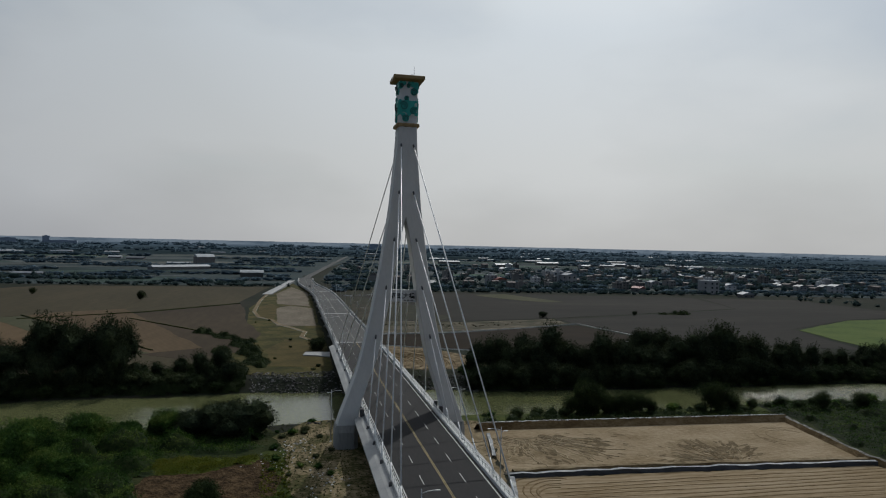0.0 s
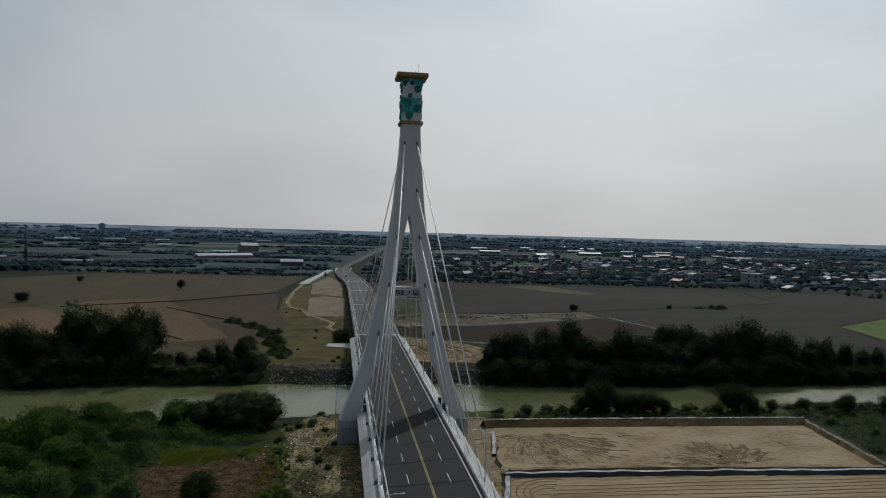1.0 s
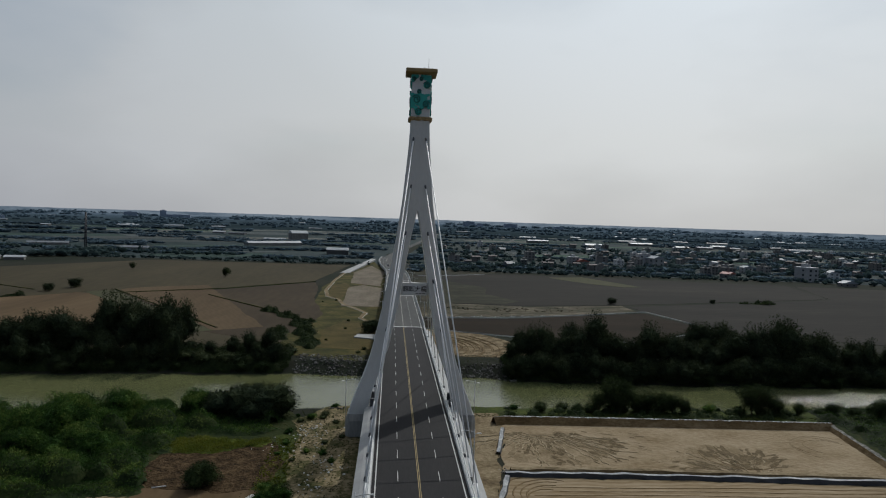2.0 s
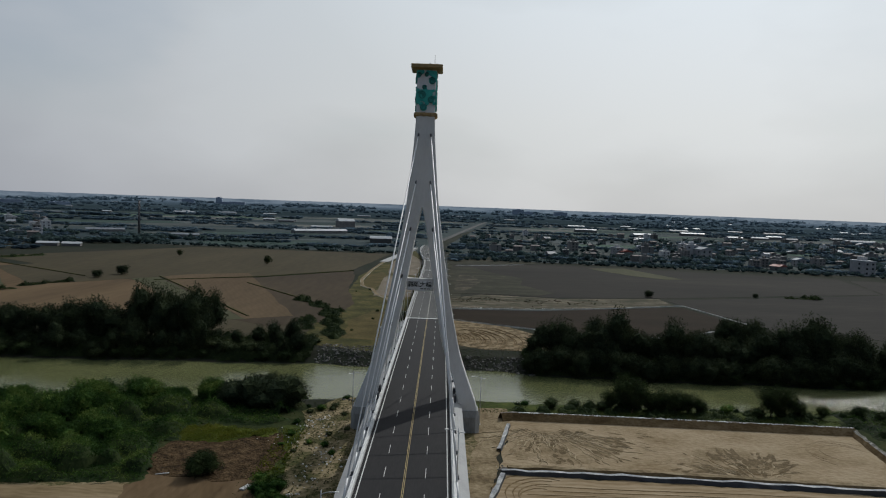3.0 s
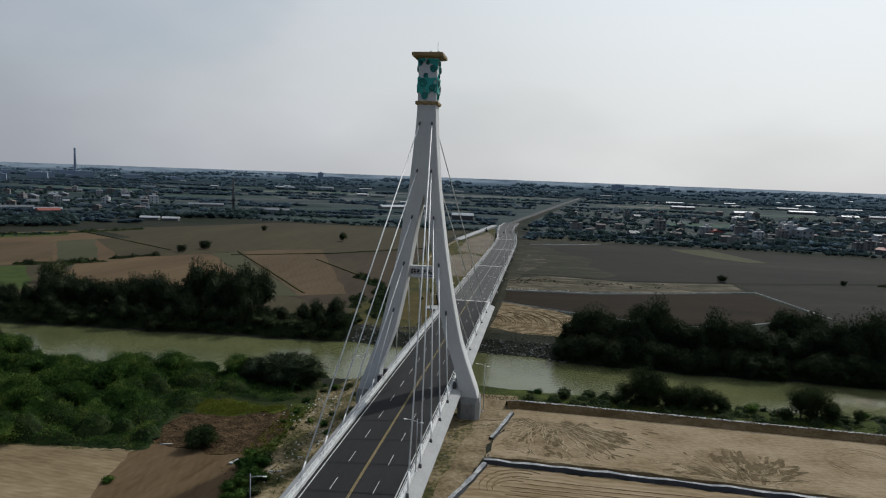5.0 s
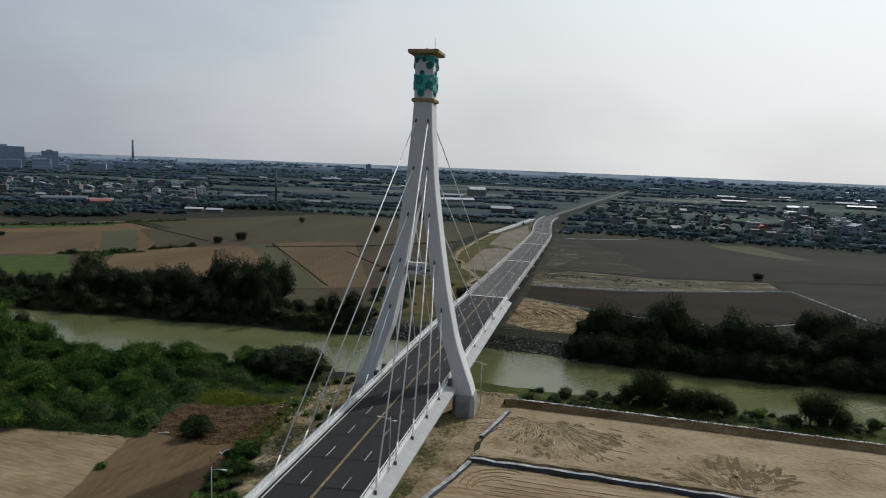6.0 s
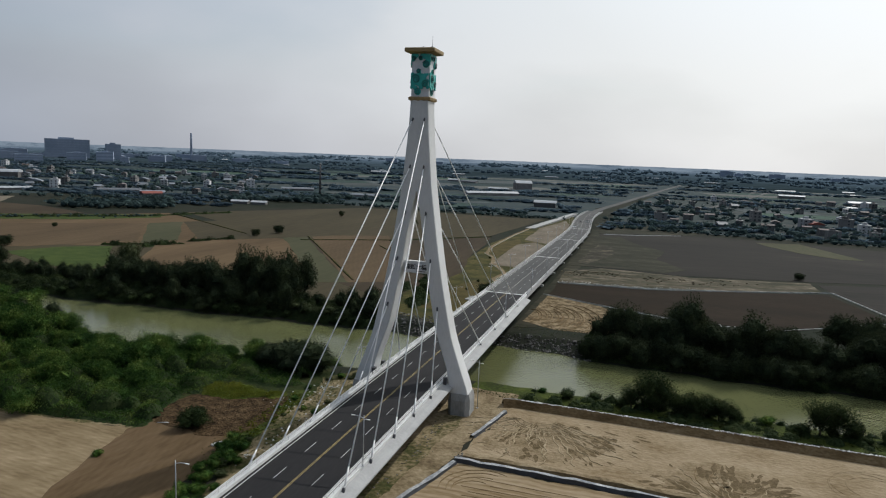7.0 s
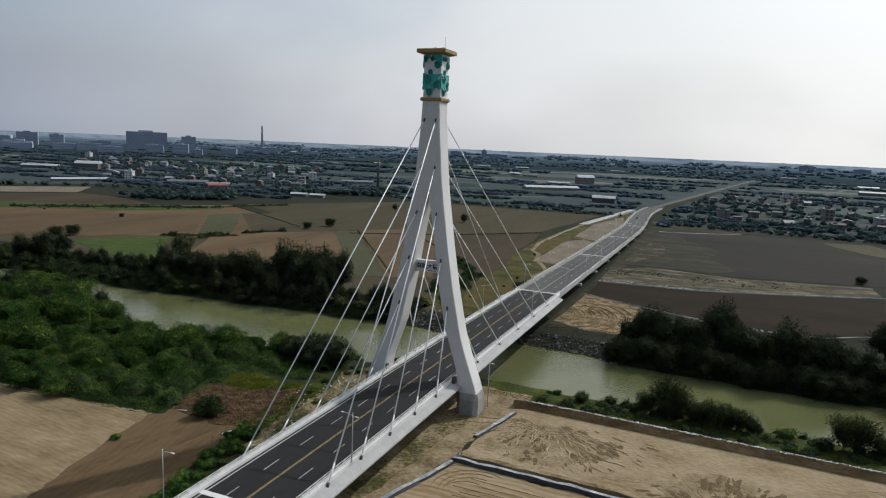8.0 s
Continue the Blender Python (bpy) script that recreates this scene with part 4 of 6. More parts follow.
# riprap on the far bank under the bridge
def stones(seed, x0, x1, y0, y1, n, size):
    rng = np.random.default_rng(seed)
    vs, fs = [], []
    for _ in range(n):
        x, y = rng.uniform(x0, x1), rng.uniform(y0, y1)
        z = ground_z(x, y)
        if z < WATER_Z - 0.8:
            continue
        s = size * rng.uniform(0.4, 1.3)
        b = len(vs)
        turn = rng.uniform(0, 6.28)
        for ring, zz in ((1.0, -0.2), (0.95, 0.35), (0.45, 0.62)):
            for k in range(5):
                w = turn + k * 1.2566
                r = s * ring * rng.uniform(0.7, 1.15)
                vs.append((x + r * math.cos(w), y + r * math.sin(w), z + s * zz * rng.uniform(0.8, 1.2)))
        for q in (0, 5):
            for k in range(5):
                fs.append((b + q + k, b + q + (k + 1) % 5, b + q + 5 + (k + 1) % 5, b + q + 5 + k))
        fs.append(tuple(range(b + 10, b + 15)))
    return mesh_of("riprap", vs, fs, stone)


solid("riprap", stones(1, -36, -9, 60, 84, 750, 0.42), "grey rubble stones on the river bank", "stones", kind="stuff")
solid("riprap", stones(2, -8, 36, 60, 73, 900, 0.42), "grey rubble stones on the river bank", "stones", kind="stuff")
solid("riprap", stones(3, -20, 4, 18, 29, 260, 0.4), "grey rubble stones at the water's edge", "stones", kind="stuff")

# ---- bridge ----
LINE_Y = [-400, 330, 380, 430, 485, 560, 640, 700, 830, 1230, 2000, 3400, 4800]
LINE_X = [0, 0, -0.6, -3.2, -7.4, -10.5, -8.5, -4, 12, 58, 150, 320, 490]
DECK_Y = [-400, -240, -140, -75, 30, 105, 217, 311, 420, 520, 620, 700, 4800]
DECK_Z = [0.6, 2.5, 6.0, 7.2, 7.2, 6.8, 5.5, 4.7, 3.4, 1.9, 0.9, 0.5, 0.5]


def smooth_at(y, ys, vs, reach=25.0):
    return float(np.mean(np.interp(np.linspace(y - reach, y + reach, 9), ys, vs)))


def axis_x(y):
    return smooth_at(y, LINE_Y, LINE_X)


def deck_z(y):
    return smooth_at(y, DECK_Y, DECK_Z)


def sweep(name, mat, section, y0, y1, step, smooth=False, caps=True):
    """A section of (x, z) points carried along the road from y0 to y1."""
    n = max(1, int(round((y1 - y0) / step)))
    rings = []
    for k in range(n + 1):
        y = y0 + (y1 - y0) * k / n
        cx, cz = axis_x(y), deck_z(y)
        rings.append([(cx + x, y, cz + z) for x, z in section])
    me = loft(name, mat, rings, caps, smooth)
    bm = bmesh.new()
    bm.from_mesh(me)
    bmesh.ops.recalc_face_normals(bm, faces=bm.faces)
    bm.to_mesh(me)
    bm.free()
    return me


def slab(x0, x1, z0, z1):
    return [(x0, z0), (x1, z0), (x1, z1), (x0, z1)]


J0, J1, J2, J3 = -64.6, 104.5, 216.0, 311.0
deck = thing("bridge_deck", "cable-stayed bridge deck of pale concrete with new asphalt", "bridge deck", kind="structure")
part("girder", sweep("girder", deck_grey, [(-10.15, -1.15), (-6.2, -2.9), (6.2, -2.9), (10.15, -1.15), (10.15, -0.9), (9.1, -0.36), (8.25, -0.12), (-8.25, -0.12), (-9.1, -0.36), (-10.15, -0.9)], J0, J1 - 4.5, 12), deck, "pale concrete girder with sloping side fairings")
part("girder", sweep("girder", deck_grey, [(-8.3, -1.0), (-5.0, -2.2), (5.0, -2.2), (8.3, -1.0), (8.3, -0.12), (-8.3, -0.12)], J1 - 4.5, 640, 12), deck, "grey concrete approach girder")
part("girder", sweep("girder", deck_grey, [(-8.3, -1.0), (-5.0, -2.2), (5.0, -2.2), (8.3, -1.0), (8.3, -0.12), (-8.3, -0.12)], -330, J0, 16), deck, "grey concrete approach girder")
part("road_surface", sweep("road_surface", asphalt, slab(-7.3, 7.3, -0.3, 0.0), J0 - 90, J1, 9), deck, "smooth new dark asphalt")
part("road_surface", sweep("road_surface", asphalt_old, slab(-7.3, 7.3, -0.3, 0.0), J1, 640, 9), deck, "greyer worn asphalt")
part("road_surface", sweep("road_surface", asphalt_old, slab(-4.2, 4.2, -0.9, 0.05), 640, 4700, 60), deck, "distant grey road")
for side in (-1, 1):
    part("edge_line", sweep("edge_line", white_line, slab(side * 6.75 - 0.09, side * 6.75 + 0.09, -0.02, 0.015), J0 - 60, 600, 9), deck)
    part("centre_line", sweep("centre_line", yellow_line, slab(side * 0.12 - 0.05, side * 0.12 + 0.05, -0.02, 0.015), J0 - 60, J1 - 0.6, 9), deck)
    part("centre_line", sweep("centre_line", pale_line, slab(side * 0.12 - 0.05, side * 0.12 + 0.05, -0.02, 0.015), J1 + 0.6, 600, 9), deck, "worn pale centre line")
    part("kerb", sweep("kerb", concrete, slab(side * 7.75 - 0.3, side * 7.75 + 0.3, -0.15, 0.42), J0 - 90, J1, 9), deck, "low pale concrete kerb")
    part("kerb", sweep("kerb", deck_grey, slab(side * 7.95 - 0.22, side * 7.95 + 0.22, -0.15, 0.55), J1 + 0.3, 640, 9), deck, "low pale concrete kerb")
for j in (J0, J1, J2, J3, 400.0):
    part("expansion_joint", sweep("expansion_joint", concrete, slab(-7.35, 7.35, -0.05, 0.02), j - 0.55, j + 0.55, 2), deck, "pale concrete strip across the road")
dash = block("lane_dash", white_line, -0.05, 0.05, -2.0, 2.0, -0.02, 0.015)
for side in (-1, 1):
    for k in range(-4, 55):
        y = -63.0 + 10 * k
        p = part("lane_dash", dash, deck, at=(axis_x(y) + side * 3.28, y, deck_z(y)))
        p.rotation_euler = (math.atan2(deck_z(y + 2) - deck_z(y - 2), 4), 0, math.atan2(axis_x(y - 2) - axis_x(y + 2), 4))


def pier(y, wide):
    z = deck_z(y) - 2.15
    p = thing("bridge_pier", "grey concrete pier with a wide hammerhead cap under the deck", "bridge pier", "piers of the bridge approach")
    cx = axis_x(y)
    ring = lambda zz, hx, hy: [(cx + sx * hx, y + sy * hy, zz) for sx, sy in ((-1, -1), (1, -1), (1, 1), (-1, 1))]
    part("cap", loft("cap", footing, [ring(z - 1.6, 3.2, 0.9), ring(z - 0.7, wide, 1.05), ring(z, wide, 1.05)]), p)
    part("column", loft("column", footing, [ring(-1.0, 2.6, 0.8), ring(z - 1.55, 2.6, 0.8)]), p)


for k in range(9):
    pier(J1 + 1 + 37.0 * k, 8.5)
pier(J0, 9.4)


# railings
def railing(side, y0, y1, gap):
    r = thing("railing", "white tubular steel railing along the bridge deck", "railing", "bridge railings")
    post = tube("post", rail_white, [(0, 0, 0), (0.0, 0, 0.55), (-side * 0.10, 0, 0.95)], 0.055, 6)
    n = int((y1 - y0) / gap)
    for k in range(n + 1):
        y = y0 + gap * k
        part("post", post, r, at=(side * 7.75, y, deck_z(y) + 0.40))
    for off, h in ((0.0, 0.72), (-side * 0.02, 1.02), (-side * 0.10, 1.36)):
        pts = [(side * 7.75 + off, y0 + (y1 - y0) * k / 24, deck_z(y0 + (y1 - y0) * k / 24) + h) for k in range(25)]
        part("rail", tube("rail", rail_white, pts, 0.05, 6), r)


for side in (-1, 1):
    railing(side, J0 - 40, J1, 2.0)
    r = thing("railing", "white tubular steel railing along the bridge approach", "railing", "bridge railings")
    for h in (0.85, 1.3):
        part("rail", tube("rail", rail_white, [(axis_x(y) + side * 7.95, y, deck_z(y) + h) for y in range(106, 620, 12)], 0.06, 5), r)
    stub = tube("post", rail_white, [(0, 0, 0), (0, 0, 0.8)], 0.085, 5)
    for k in range(190):
        y = 106 + 2.7 * k
        part("post", stub, r, at=(axis_x(y) + side * 7.95, y, deck_z(y) + 0.52))

# pylon
OUT_Z = [-3, 1, 5.0, 11.2, 17.5, 28.5, 38.5, 51.0, 63.1, 69]
OUT_X = [14.0, 14.0, 13.85, 11.45, 9.25, 6.88, 5.16, 3.34, 2.27, 1.98]
IN_Z = [-3, 5.0, 9.8, 19.6, 29.8, 38.5, 44.7, 49.2, 49.4]
IN_X = [9.5, 9.4, 8.7, 5.35, 3.37, 2.05, 1.0, 0.06, 0.0]
DEPTH = 2.25


def chamfered(x0, x1, y0, y1, z, c):
    return [(x0 + c, y0, z), (x1 - c, y0, z), (x1, y0 + c, z), (x1, y1 - c, z), (x1 - c, y1, z), (x0 + c, y1, z), (x0, y1 - c, z), (x0, y0 + c, z)]


def outer(z):
    return float(np.mean(np.interp(np.linspace(z - 2, z + 2, 9), OUT_Z, OUT_X)))


def inner(z):
    return float(np.interp(z, IN_Z, IN_X))


pylon = thing("bridge_pylon", "tall white A-shaped concrete pylon with a decorated teal and ochre top", "bridge pylon")
for side in (-1, 1):
    rings = []
    for k in range(26):
        z = 5.0 + (49.4 - 5.0) * k / 25
        a, b = inner(z), outer(z)
        ring = chamfered(min(a, b - 0.3), b, -DEPTH, DEPTH, z, 0.16)
        rings.append([(side * x, y, zz) for x, y, zz in ring] if side > 0 else [(-x, y, zz) for x, y, zz in ring][::-1])
    part("leg", loft("leg", concrete, rings), pylon)
    ring = lambda z, x0, x1, hy, c: [(side * x, y, zz) for x, y, zz in chamfered(x0, x1, -hy, hy, z, c)][::side]
    part("footing", loft("footing", footing, [ring(-2.5, 9.2, 14.2, 2.9, 0.9), ring(3.6, 9.2, 14.2, 2.9, 0.9), ring(5.0, 9.35, 13.9, 2.45, 0.5)]), pylon, "darker grey concrete footing")
part("shaft", loft("shaft", concrete, [chamfered(-outer(z), outer(z), -DEPTH, DEPTH, z, 0.16) for z in np.linspace(49.4, 68.9, 14)]), pylon)


def wavy(half, n, depth):
    pts = []
    for sx, sy, tx, ty in ((-1, -1, 1, 0), (1, -1, 0, 1), (1, 1, -1, 0), (-1, 1, 0, -1)):
        for k in range(n):
            u = -1 + 2 * k / n
            w = half + depth * math.sin(math.pi * 3 * (u + 1))
            x = sx * w if not tx else sx * half + tx * half * (u + 1)
            y = sy * w if not ty else sy * half + ty * half * (u + 1)
            pts.append((x, y))
    return pts


part("ring", loft("ring", gold, [[(x * s, y * s, z) for x, y in wavy(2.46, 12, 0.12)] for s, z in ((0.86, 68.75), (1.0, 68.95), (1.0, 69.45), (0.9, 69.65))]), pylon, "ochre wavy collar")
HB = 2.02
part("lantern_block", loft("lantern_block", white_paint, [chamfered(-HB, HB, -HB, HB, z, 0.1) for z in (69.5, 78.9)]), pylon, "white block under the cap")
part("cap", loft("cap", gold, [chamfered(-s, s, -s, s, z, 0.12) for s, z in ((2.2, 78.62), (3.2, 78.86), (3.36, 78.98), (3.36, 79.62), (3.24, 79.72))]), pylon, "ochre overhanging cap")
part("lightning_rod", tube("lightning_rod", dark_steel, [(1.6, 0.6, 79.7), (1.6, 0.6, 80.4), (1.6, 0.6, 82.6)], [0.08, 0.05, 0.03], 6), pylon)
for x, y in ((-1.9, -1.4), (-1.3, 1.2), (2.2, -1.9), (0.6, -2.4)):
    part("roof_fitting", block("roof_fitting", dark_steel, x - 0.12, x + 0.12, y - 0.12, y + 0.12, 79.7, 80.05, 0.03), pylon)

# teal scroll plates on the four faces of the block
PLATES = [  # centre and radius of each scroll, in metres on a face
    (-1.7, 8.5, 0.5), (-1.7, 7.8, 0.45), (-1.2, 8.5, 0.45), (-0.9, 8.6, 0.4), (0.2, 8.6, 0.4), (0.9, 8.4, 0.6), (1.6, 8.3, 0.6), (1.6, 7.5, 0.6), (1.2, 6.8, 0.75), (1.8, 7.0, 0.5), (0.0, 8.05, 0.45),
    (-1.8, 4.6, 0.5), (-1.9, 3.9, 0.5), (-1.8, 3.1, 0.55), (-1.7, 2.3, 0.5), (-1.0, 4.2, 0.7), (-0.9, 3.2, 0.8), (-0.3, 3.9, 0.75), (-0.2, 2.9, 0.7), (0.4, 4.3, 0.6), (0.5, 3.4, 0.6), (1.1, 4.5, 0.42), (1.6, 4.7, 0.28), (1.0, 3.9, 0.4),
    (1.1, 2.8, 0.75), (1.6, 3.3, 0.4), (1.7, 2.0, 0.35), (0.2, 2.1, 0.5), (-0.5, 1.1, 0.75), (-1.0, 1.8, 0.5), (-0.3, 4.9, 0.45), (-0.4, 5.4, 0.5),
]


def scroll_plates(turn):
    rot = Matrix.Rotation(turn, 4, "Z")
    for k, (u, v, r) in enumerate(PLATES):
        lift = 0.14 + 0.004 * k
        ring0, ring1 = [], []
        for s in range(18):
            w = 2 * math.pi * s / 18
            du, dv = max(-HB - 0.12, min(HB + 0.12, u + r * math.cos(w))), min(9.0, v + r * math.sin(w))
            ring0.append(rot @ Vector((du, -HB + 0.05, 69.6 + dv)))
            ring1.append(rot @ Vector((du, -HB - lift, 69.6 + dv)))
        part("scroll_plate", loft("scroll_plate", teal, [ring0, ring1]), pylon, "teal painted scroll")
    for u, v, r, hand in ((0.0, 8.05, 0.42, 1), (1.2, 6.75, 0.72, -1), (-0.4, 5.35, 0.46, 1), (-0.95, 3.7, 0.88, -1), (1.1, 2.7, 0.72, 1), (-0.5, 1.1, 0.68, 1), (-1.5, 8.0, 0.42, -1)):
        pts = []
        for s in range(30):
            w = 0.4 + s * 0.36
            rr = r * (1.08 - s / 34)
            pts.append(rot @ Vector((u + hand * rr * math.cos(w), -HB - 0.29, 69.6 + v + rr * math.sin(w))))
        part("scroll_line", tube("scroll_line", teal_dark, pts, 0.085, 5), pylon, "dark spiral line")


for q in range(4):
    scroll_plates(q * math.pi / 2)

# cross beam with the bridge's name
beam = part("cross_beam", block("cross_beam", concrete, -2.95, 2.95, -0.6, 0.6, 31.0, 33.7, 0.06), pylon, "white beam between the legs")
board = part("name_board", block("name_board", white_paint, -2.55, 2.55, -0.78, -0.62, 31.15, 33.1, 0.03), beam, "white board with dark lettering")
text = bpy.data.curves.new("lettering", "FONT")
text.body, text.size, text.align_x, text.align_y, text.extrude = "蒜頭大橋", 1.3, "CENTER", "CENTER", 0.03
text.offset = 0.028
text.materials.append(sign_black)
lettering = new("lettering", text)
lettering.parent = beam
lettering.location, lettering.rotation_euler = (0, -0.80, 32.35), (radians(90), 0, 0)
for k, (x0, x1) in enumerate(((0.15, 0.75), (0.9, 1.45), (1.6, 2.3))):
    part("lettering_bar", block("lettering_bar", sign_black, x0, x1, -0.81, -0.76, 31.38, 31.55), beam)

# stays
TOP_Z = [65.1, 55.0, 44.9, 34.6, 24.1]
TOP_X = [1.30, 1.52, 2.35, 3.85, 5.85]
NEAR_Y = [-54.5, -44.2, -33.6, -23.0, -12.5]
FAR_Y = [84.0, 66.5, 48.8, 31.0, 13.5]


def stay(side, k, foot_y):
    c = thing("stay_cable", "white sheathed steel stay cable from pylon to deck", "stay cable", "stay cables")
    away = -1 if foot_y < 0 else 1
    top = Vector((side * TOP_X[k], away * (DEPTH - 0.15), TOP_Z[k]))
    foot = Vector((side * 8.35, foot_y, deck_z(foot_y) + 0.0))
    way = (foot - top).normalized()
    part("sheath", tube("sheath", cable_white, [top + way * 0.3, foot - way * 3.4], 0.125, 8), c)
    part("guard_tube", tube("guard_tube", cable_white, [foot - way * 3.5, foot - way * 0.6], 0.138, 8), c)
    part("lower_socket", tube("lower_socket", dark_steel, [foot - way * 0.35, foot - way * 0.2, foot + way * 0.65], [0.2, 0.25, 0.25], 8), c, "dark steel socket")
    part("upper_socket", tube("upper_socket", dark_steel, [top - way * 0.3, top + way * 0.75, top + way * 1.0], [0.22, 0.2, 0.14], 8), c, "dark steel socket")


for side in (-1, 1):
    for k in range(5):
        stay(side, k, NEAR_Y[k])
        stay(side, k, FAR_Y[k])


# street lamps
def street_lamp(x, y, z, height, inward, double):
    lamp = thing("street_lamp", "grey steel street lamp with slim arms at the bridge edge", "street lamp", "street lamps", at=(x, y, z))
    part("pole", tube("pole", steel, [(0, 0, 0), (0, 0, height * 0.5), (0, 0, height)], [0.10, 0.08, 0.06], 8), lamp)
    part("base_plate", block("base_plate", steel, -0.25, 0.25, -0.25, 0.25, 0, 0.12, 0.02), lamp)
    for s, reach in ((inward, 1.6), (-inward, 0.5))[: 2 if double else 1]:
        h = height - (0.5 if s == inward else 0.9)
        arm = part("arm", tube("arm", steel, [(0, 0, h), (s * reach * 0.5, 0, h + 0.25), (s * reach, 0, h + 0.3)], 0.05, 6), lamp)
        part("lamp_head", block("lamp_head", rail_white, min(s * reach, s * reach + s * 0.55), max(s * reach, s * reach + s * 0.55), -0.11, 0.11, h + 0.24, h + 0.34, 0.03), arm, "flat white lamp head")


for side in (-1, 1):
    for y in (-70.5, -47.0 if side > 0 else -104.0, 64.0, 113.0, 152.0, 190.0, 228.0, 268.0, 308.0, 350.0, 392.0, 434.0):
        if y == -70.5 and side > 0:
            continue
        z = deck_z(y) + 0.3
        x = axis_x(y) + side * (8.15 if y > -60 else 8.7)
        street_lamp(x, y, z, 8.6, -side, y != -70.5)
for side in (-1, 1):
    street_lamp(side * 14.6, 3.6, 0.0, 11.4, -side, True)
for side in (-1, 1):
    for y in (-2.8, 2.8):
        solid("deck_cabinet", block("deck_cabinet", dark_steel, side * 8.2, side * 8.9, y - 0.5, y + 0.5, 7.0, 8.6, 0.05), "dark steel cabinet beside the pylon leg", "cabinet", "deck cabinets")


# ramp wall beside the approach
ramp = thing("side_ramp", "pale concrete ramp beside the bridge approach", "ramp")
ring = lambda x0, x1, y, z: [(x0, y, -0.5), (x1, y, -0.5), (x1, y, z), (x0, y, z)]
part("slab", loft("slab", deck_grey, [ring(-47, -39, 412, 0.35), ring(-36, -29.5, 500, 1.3), ring(-27, -21.5, 575, 2.0)]), ramp)
part("side_wall", tube("side_wall", deck_grey, [(-39, 412, 0.45), (-29.5, 500, 1.4), (-21.5, 575, 2.1)], 0.22, 6), ramp)


def car(x, y, z, turn, paint, label):
    c = thing("car", label, "car", "cars on the bridge", at=(x, y, z))
    c.rotation_euler = (0, 0, turn)
    hull = [[(sx * w, yy, zz) for sx, zz in ((-1, 0.3), (1, 0.3), (1, h), (-1, h))] for yy, w, h in ((-2.1, 0.75, 0.75), (-1.9, 0.85, 0.95), (1.7, 0.85, 0.9), (2.1, 0.75, 0.65))]
    part("body", loft("body", paint, hull), c)
    part("cabin", loft("cabin", glass_dark, [[(sx * w, yy, zz) for sx, yy in ((-1, -y0), (1, -y0), (1, y1), (-1, y1))] for w, y0, y1, zz in ((0.82, 1.7, 0.9, 0.88), (0.66, 1.3, 0.3, 1.42), (0.6, 1.2, 0.2, 1.46))]), c)
    for sx in (-1, 1):
        for yy in (-1.3, 1.3):
            part("wheel", tube("wheel", sign_black, [(sx * 0.7, yy, 0.32), (sx * 0.9, yy, 0.32)], 0.32, 12), c)


car(axis_x(410) - 4.8, 410, deck_z(410), 3.1, white_paint, "small white car driving on the bridge")
car(axis_x(470) - 1.8, 470, deck_z(470), 3.2, dark_steel, "dark car driving on the bridge")
car(axis_x(478) + 4.0, 478, deck_z(478), 0.05, white_paint, "small white car driving on the bridge")

# ---- trees and scrub ----
def crown_mesh(name, mat, height, spread, low, lobes, blades, size, seed, fine=3, heart=0.72):
    """An uneven leafy hull, lobed and ragged at several scales, set all over with small leaf clumps."""
    rng = np.random.default_rng(seed)
    mid = np.array([0, 0, height * (low + 1) / 2])
    ext = np.array([spread, spread, height * (1 - low) / 2])
    d = rng.normal(size=(lobes, 3))
    d /= np.linalg.norm(d, axis=1, keepdims=True)
    centre = d * rng.uniform(0.35, 0.80, (lobes, 1))
    radius = rng.uniform(0.26, 0.50, lobes)
    bm = bmesh.new()
    bmesh.ops.create_icosphere(bm, subdivisions=fine, radius=1)
    way = np.array([v.co for v in bm.verts])
    tris = np.array([[v.index for v in f.verts] for f in bm.faces])
    bm.free()
    along = way @ centre.T
    inside = radius**2 - ((centre**2).sum(1) - along**2)
    reach = np.where(inside > 0, along + np.sqrt(np.maximum(inside, 0)), 0.0).max(1)
    reach = np.maximum(reach, 0.58)
    off = Vector((seed * 3.7, seed * 1.3, 0))
    rough = np.array([noise.noise(Vector(w) * 4.0 + off) * 0.16 + noise.noise(Vector(w) * 9.0 + off) * 0.12 + noise.noise(Vector(w) * 19.0 + off) * 0.08 for w in way])
    full = (reach * (1 + rough * 1.3))[:, None]
    hull = mid + way * full * heart * ext
    skin = mid + way * full * ext
    pick = rng.integers(0, len(tris), blades)
    at = skin[tris[pick]].mean(1)
    out = way[tris[pick]].mean(1)
    pos = mid + (at - mid) * rng.uniform(heart - 0.02, 1.12, (blades, 1)) + rng.normal(size=(blades, 3)) * size * 0.5
    a = rng.normal(size=(blades, 3))
    a /= np.linalg.norm(a, axis=1, keepdims=True)
    b = np.cross(a, rng.normal(size=(blades, 3)))
    b /= np.linalg.norm(b, axis=1, keepdims=True)
    s = size * rng.uniform(0.45, 1.25, (blades, 1))
    blade = np.stack([pos - a * s, pos + b * s * 0.5, pos + a * s], 1).reshape(-1, 3)
    verts = np.concatenate([hull, blade])
    faces = np.concatenate([tris, np.arange(len(blade)).reshape(-1, 3) + len(hull)])
    return mesh_of(name, verts.tolist(), faces.tolist(), mat)


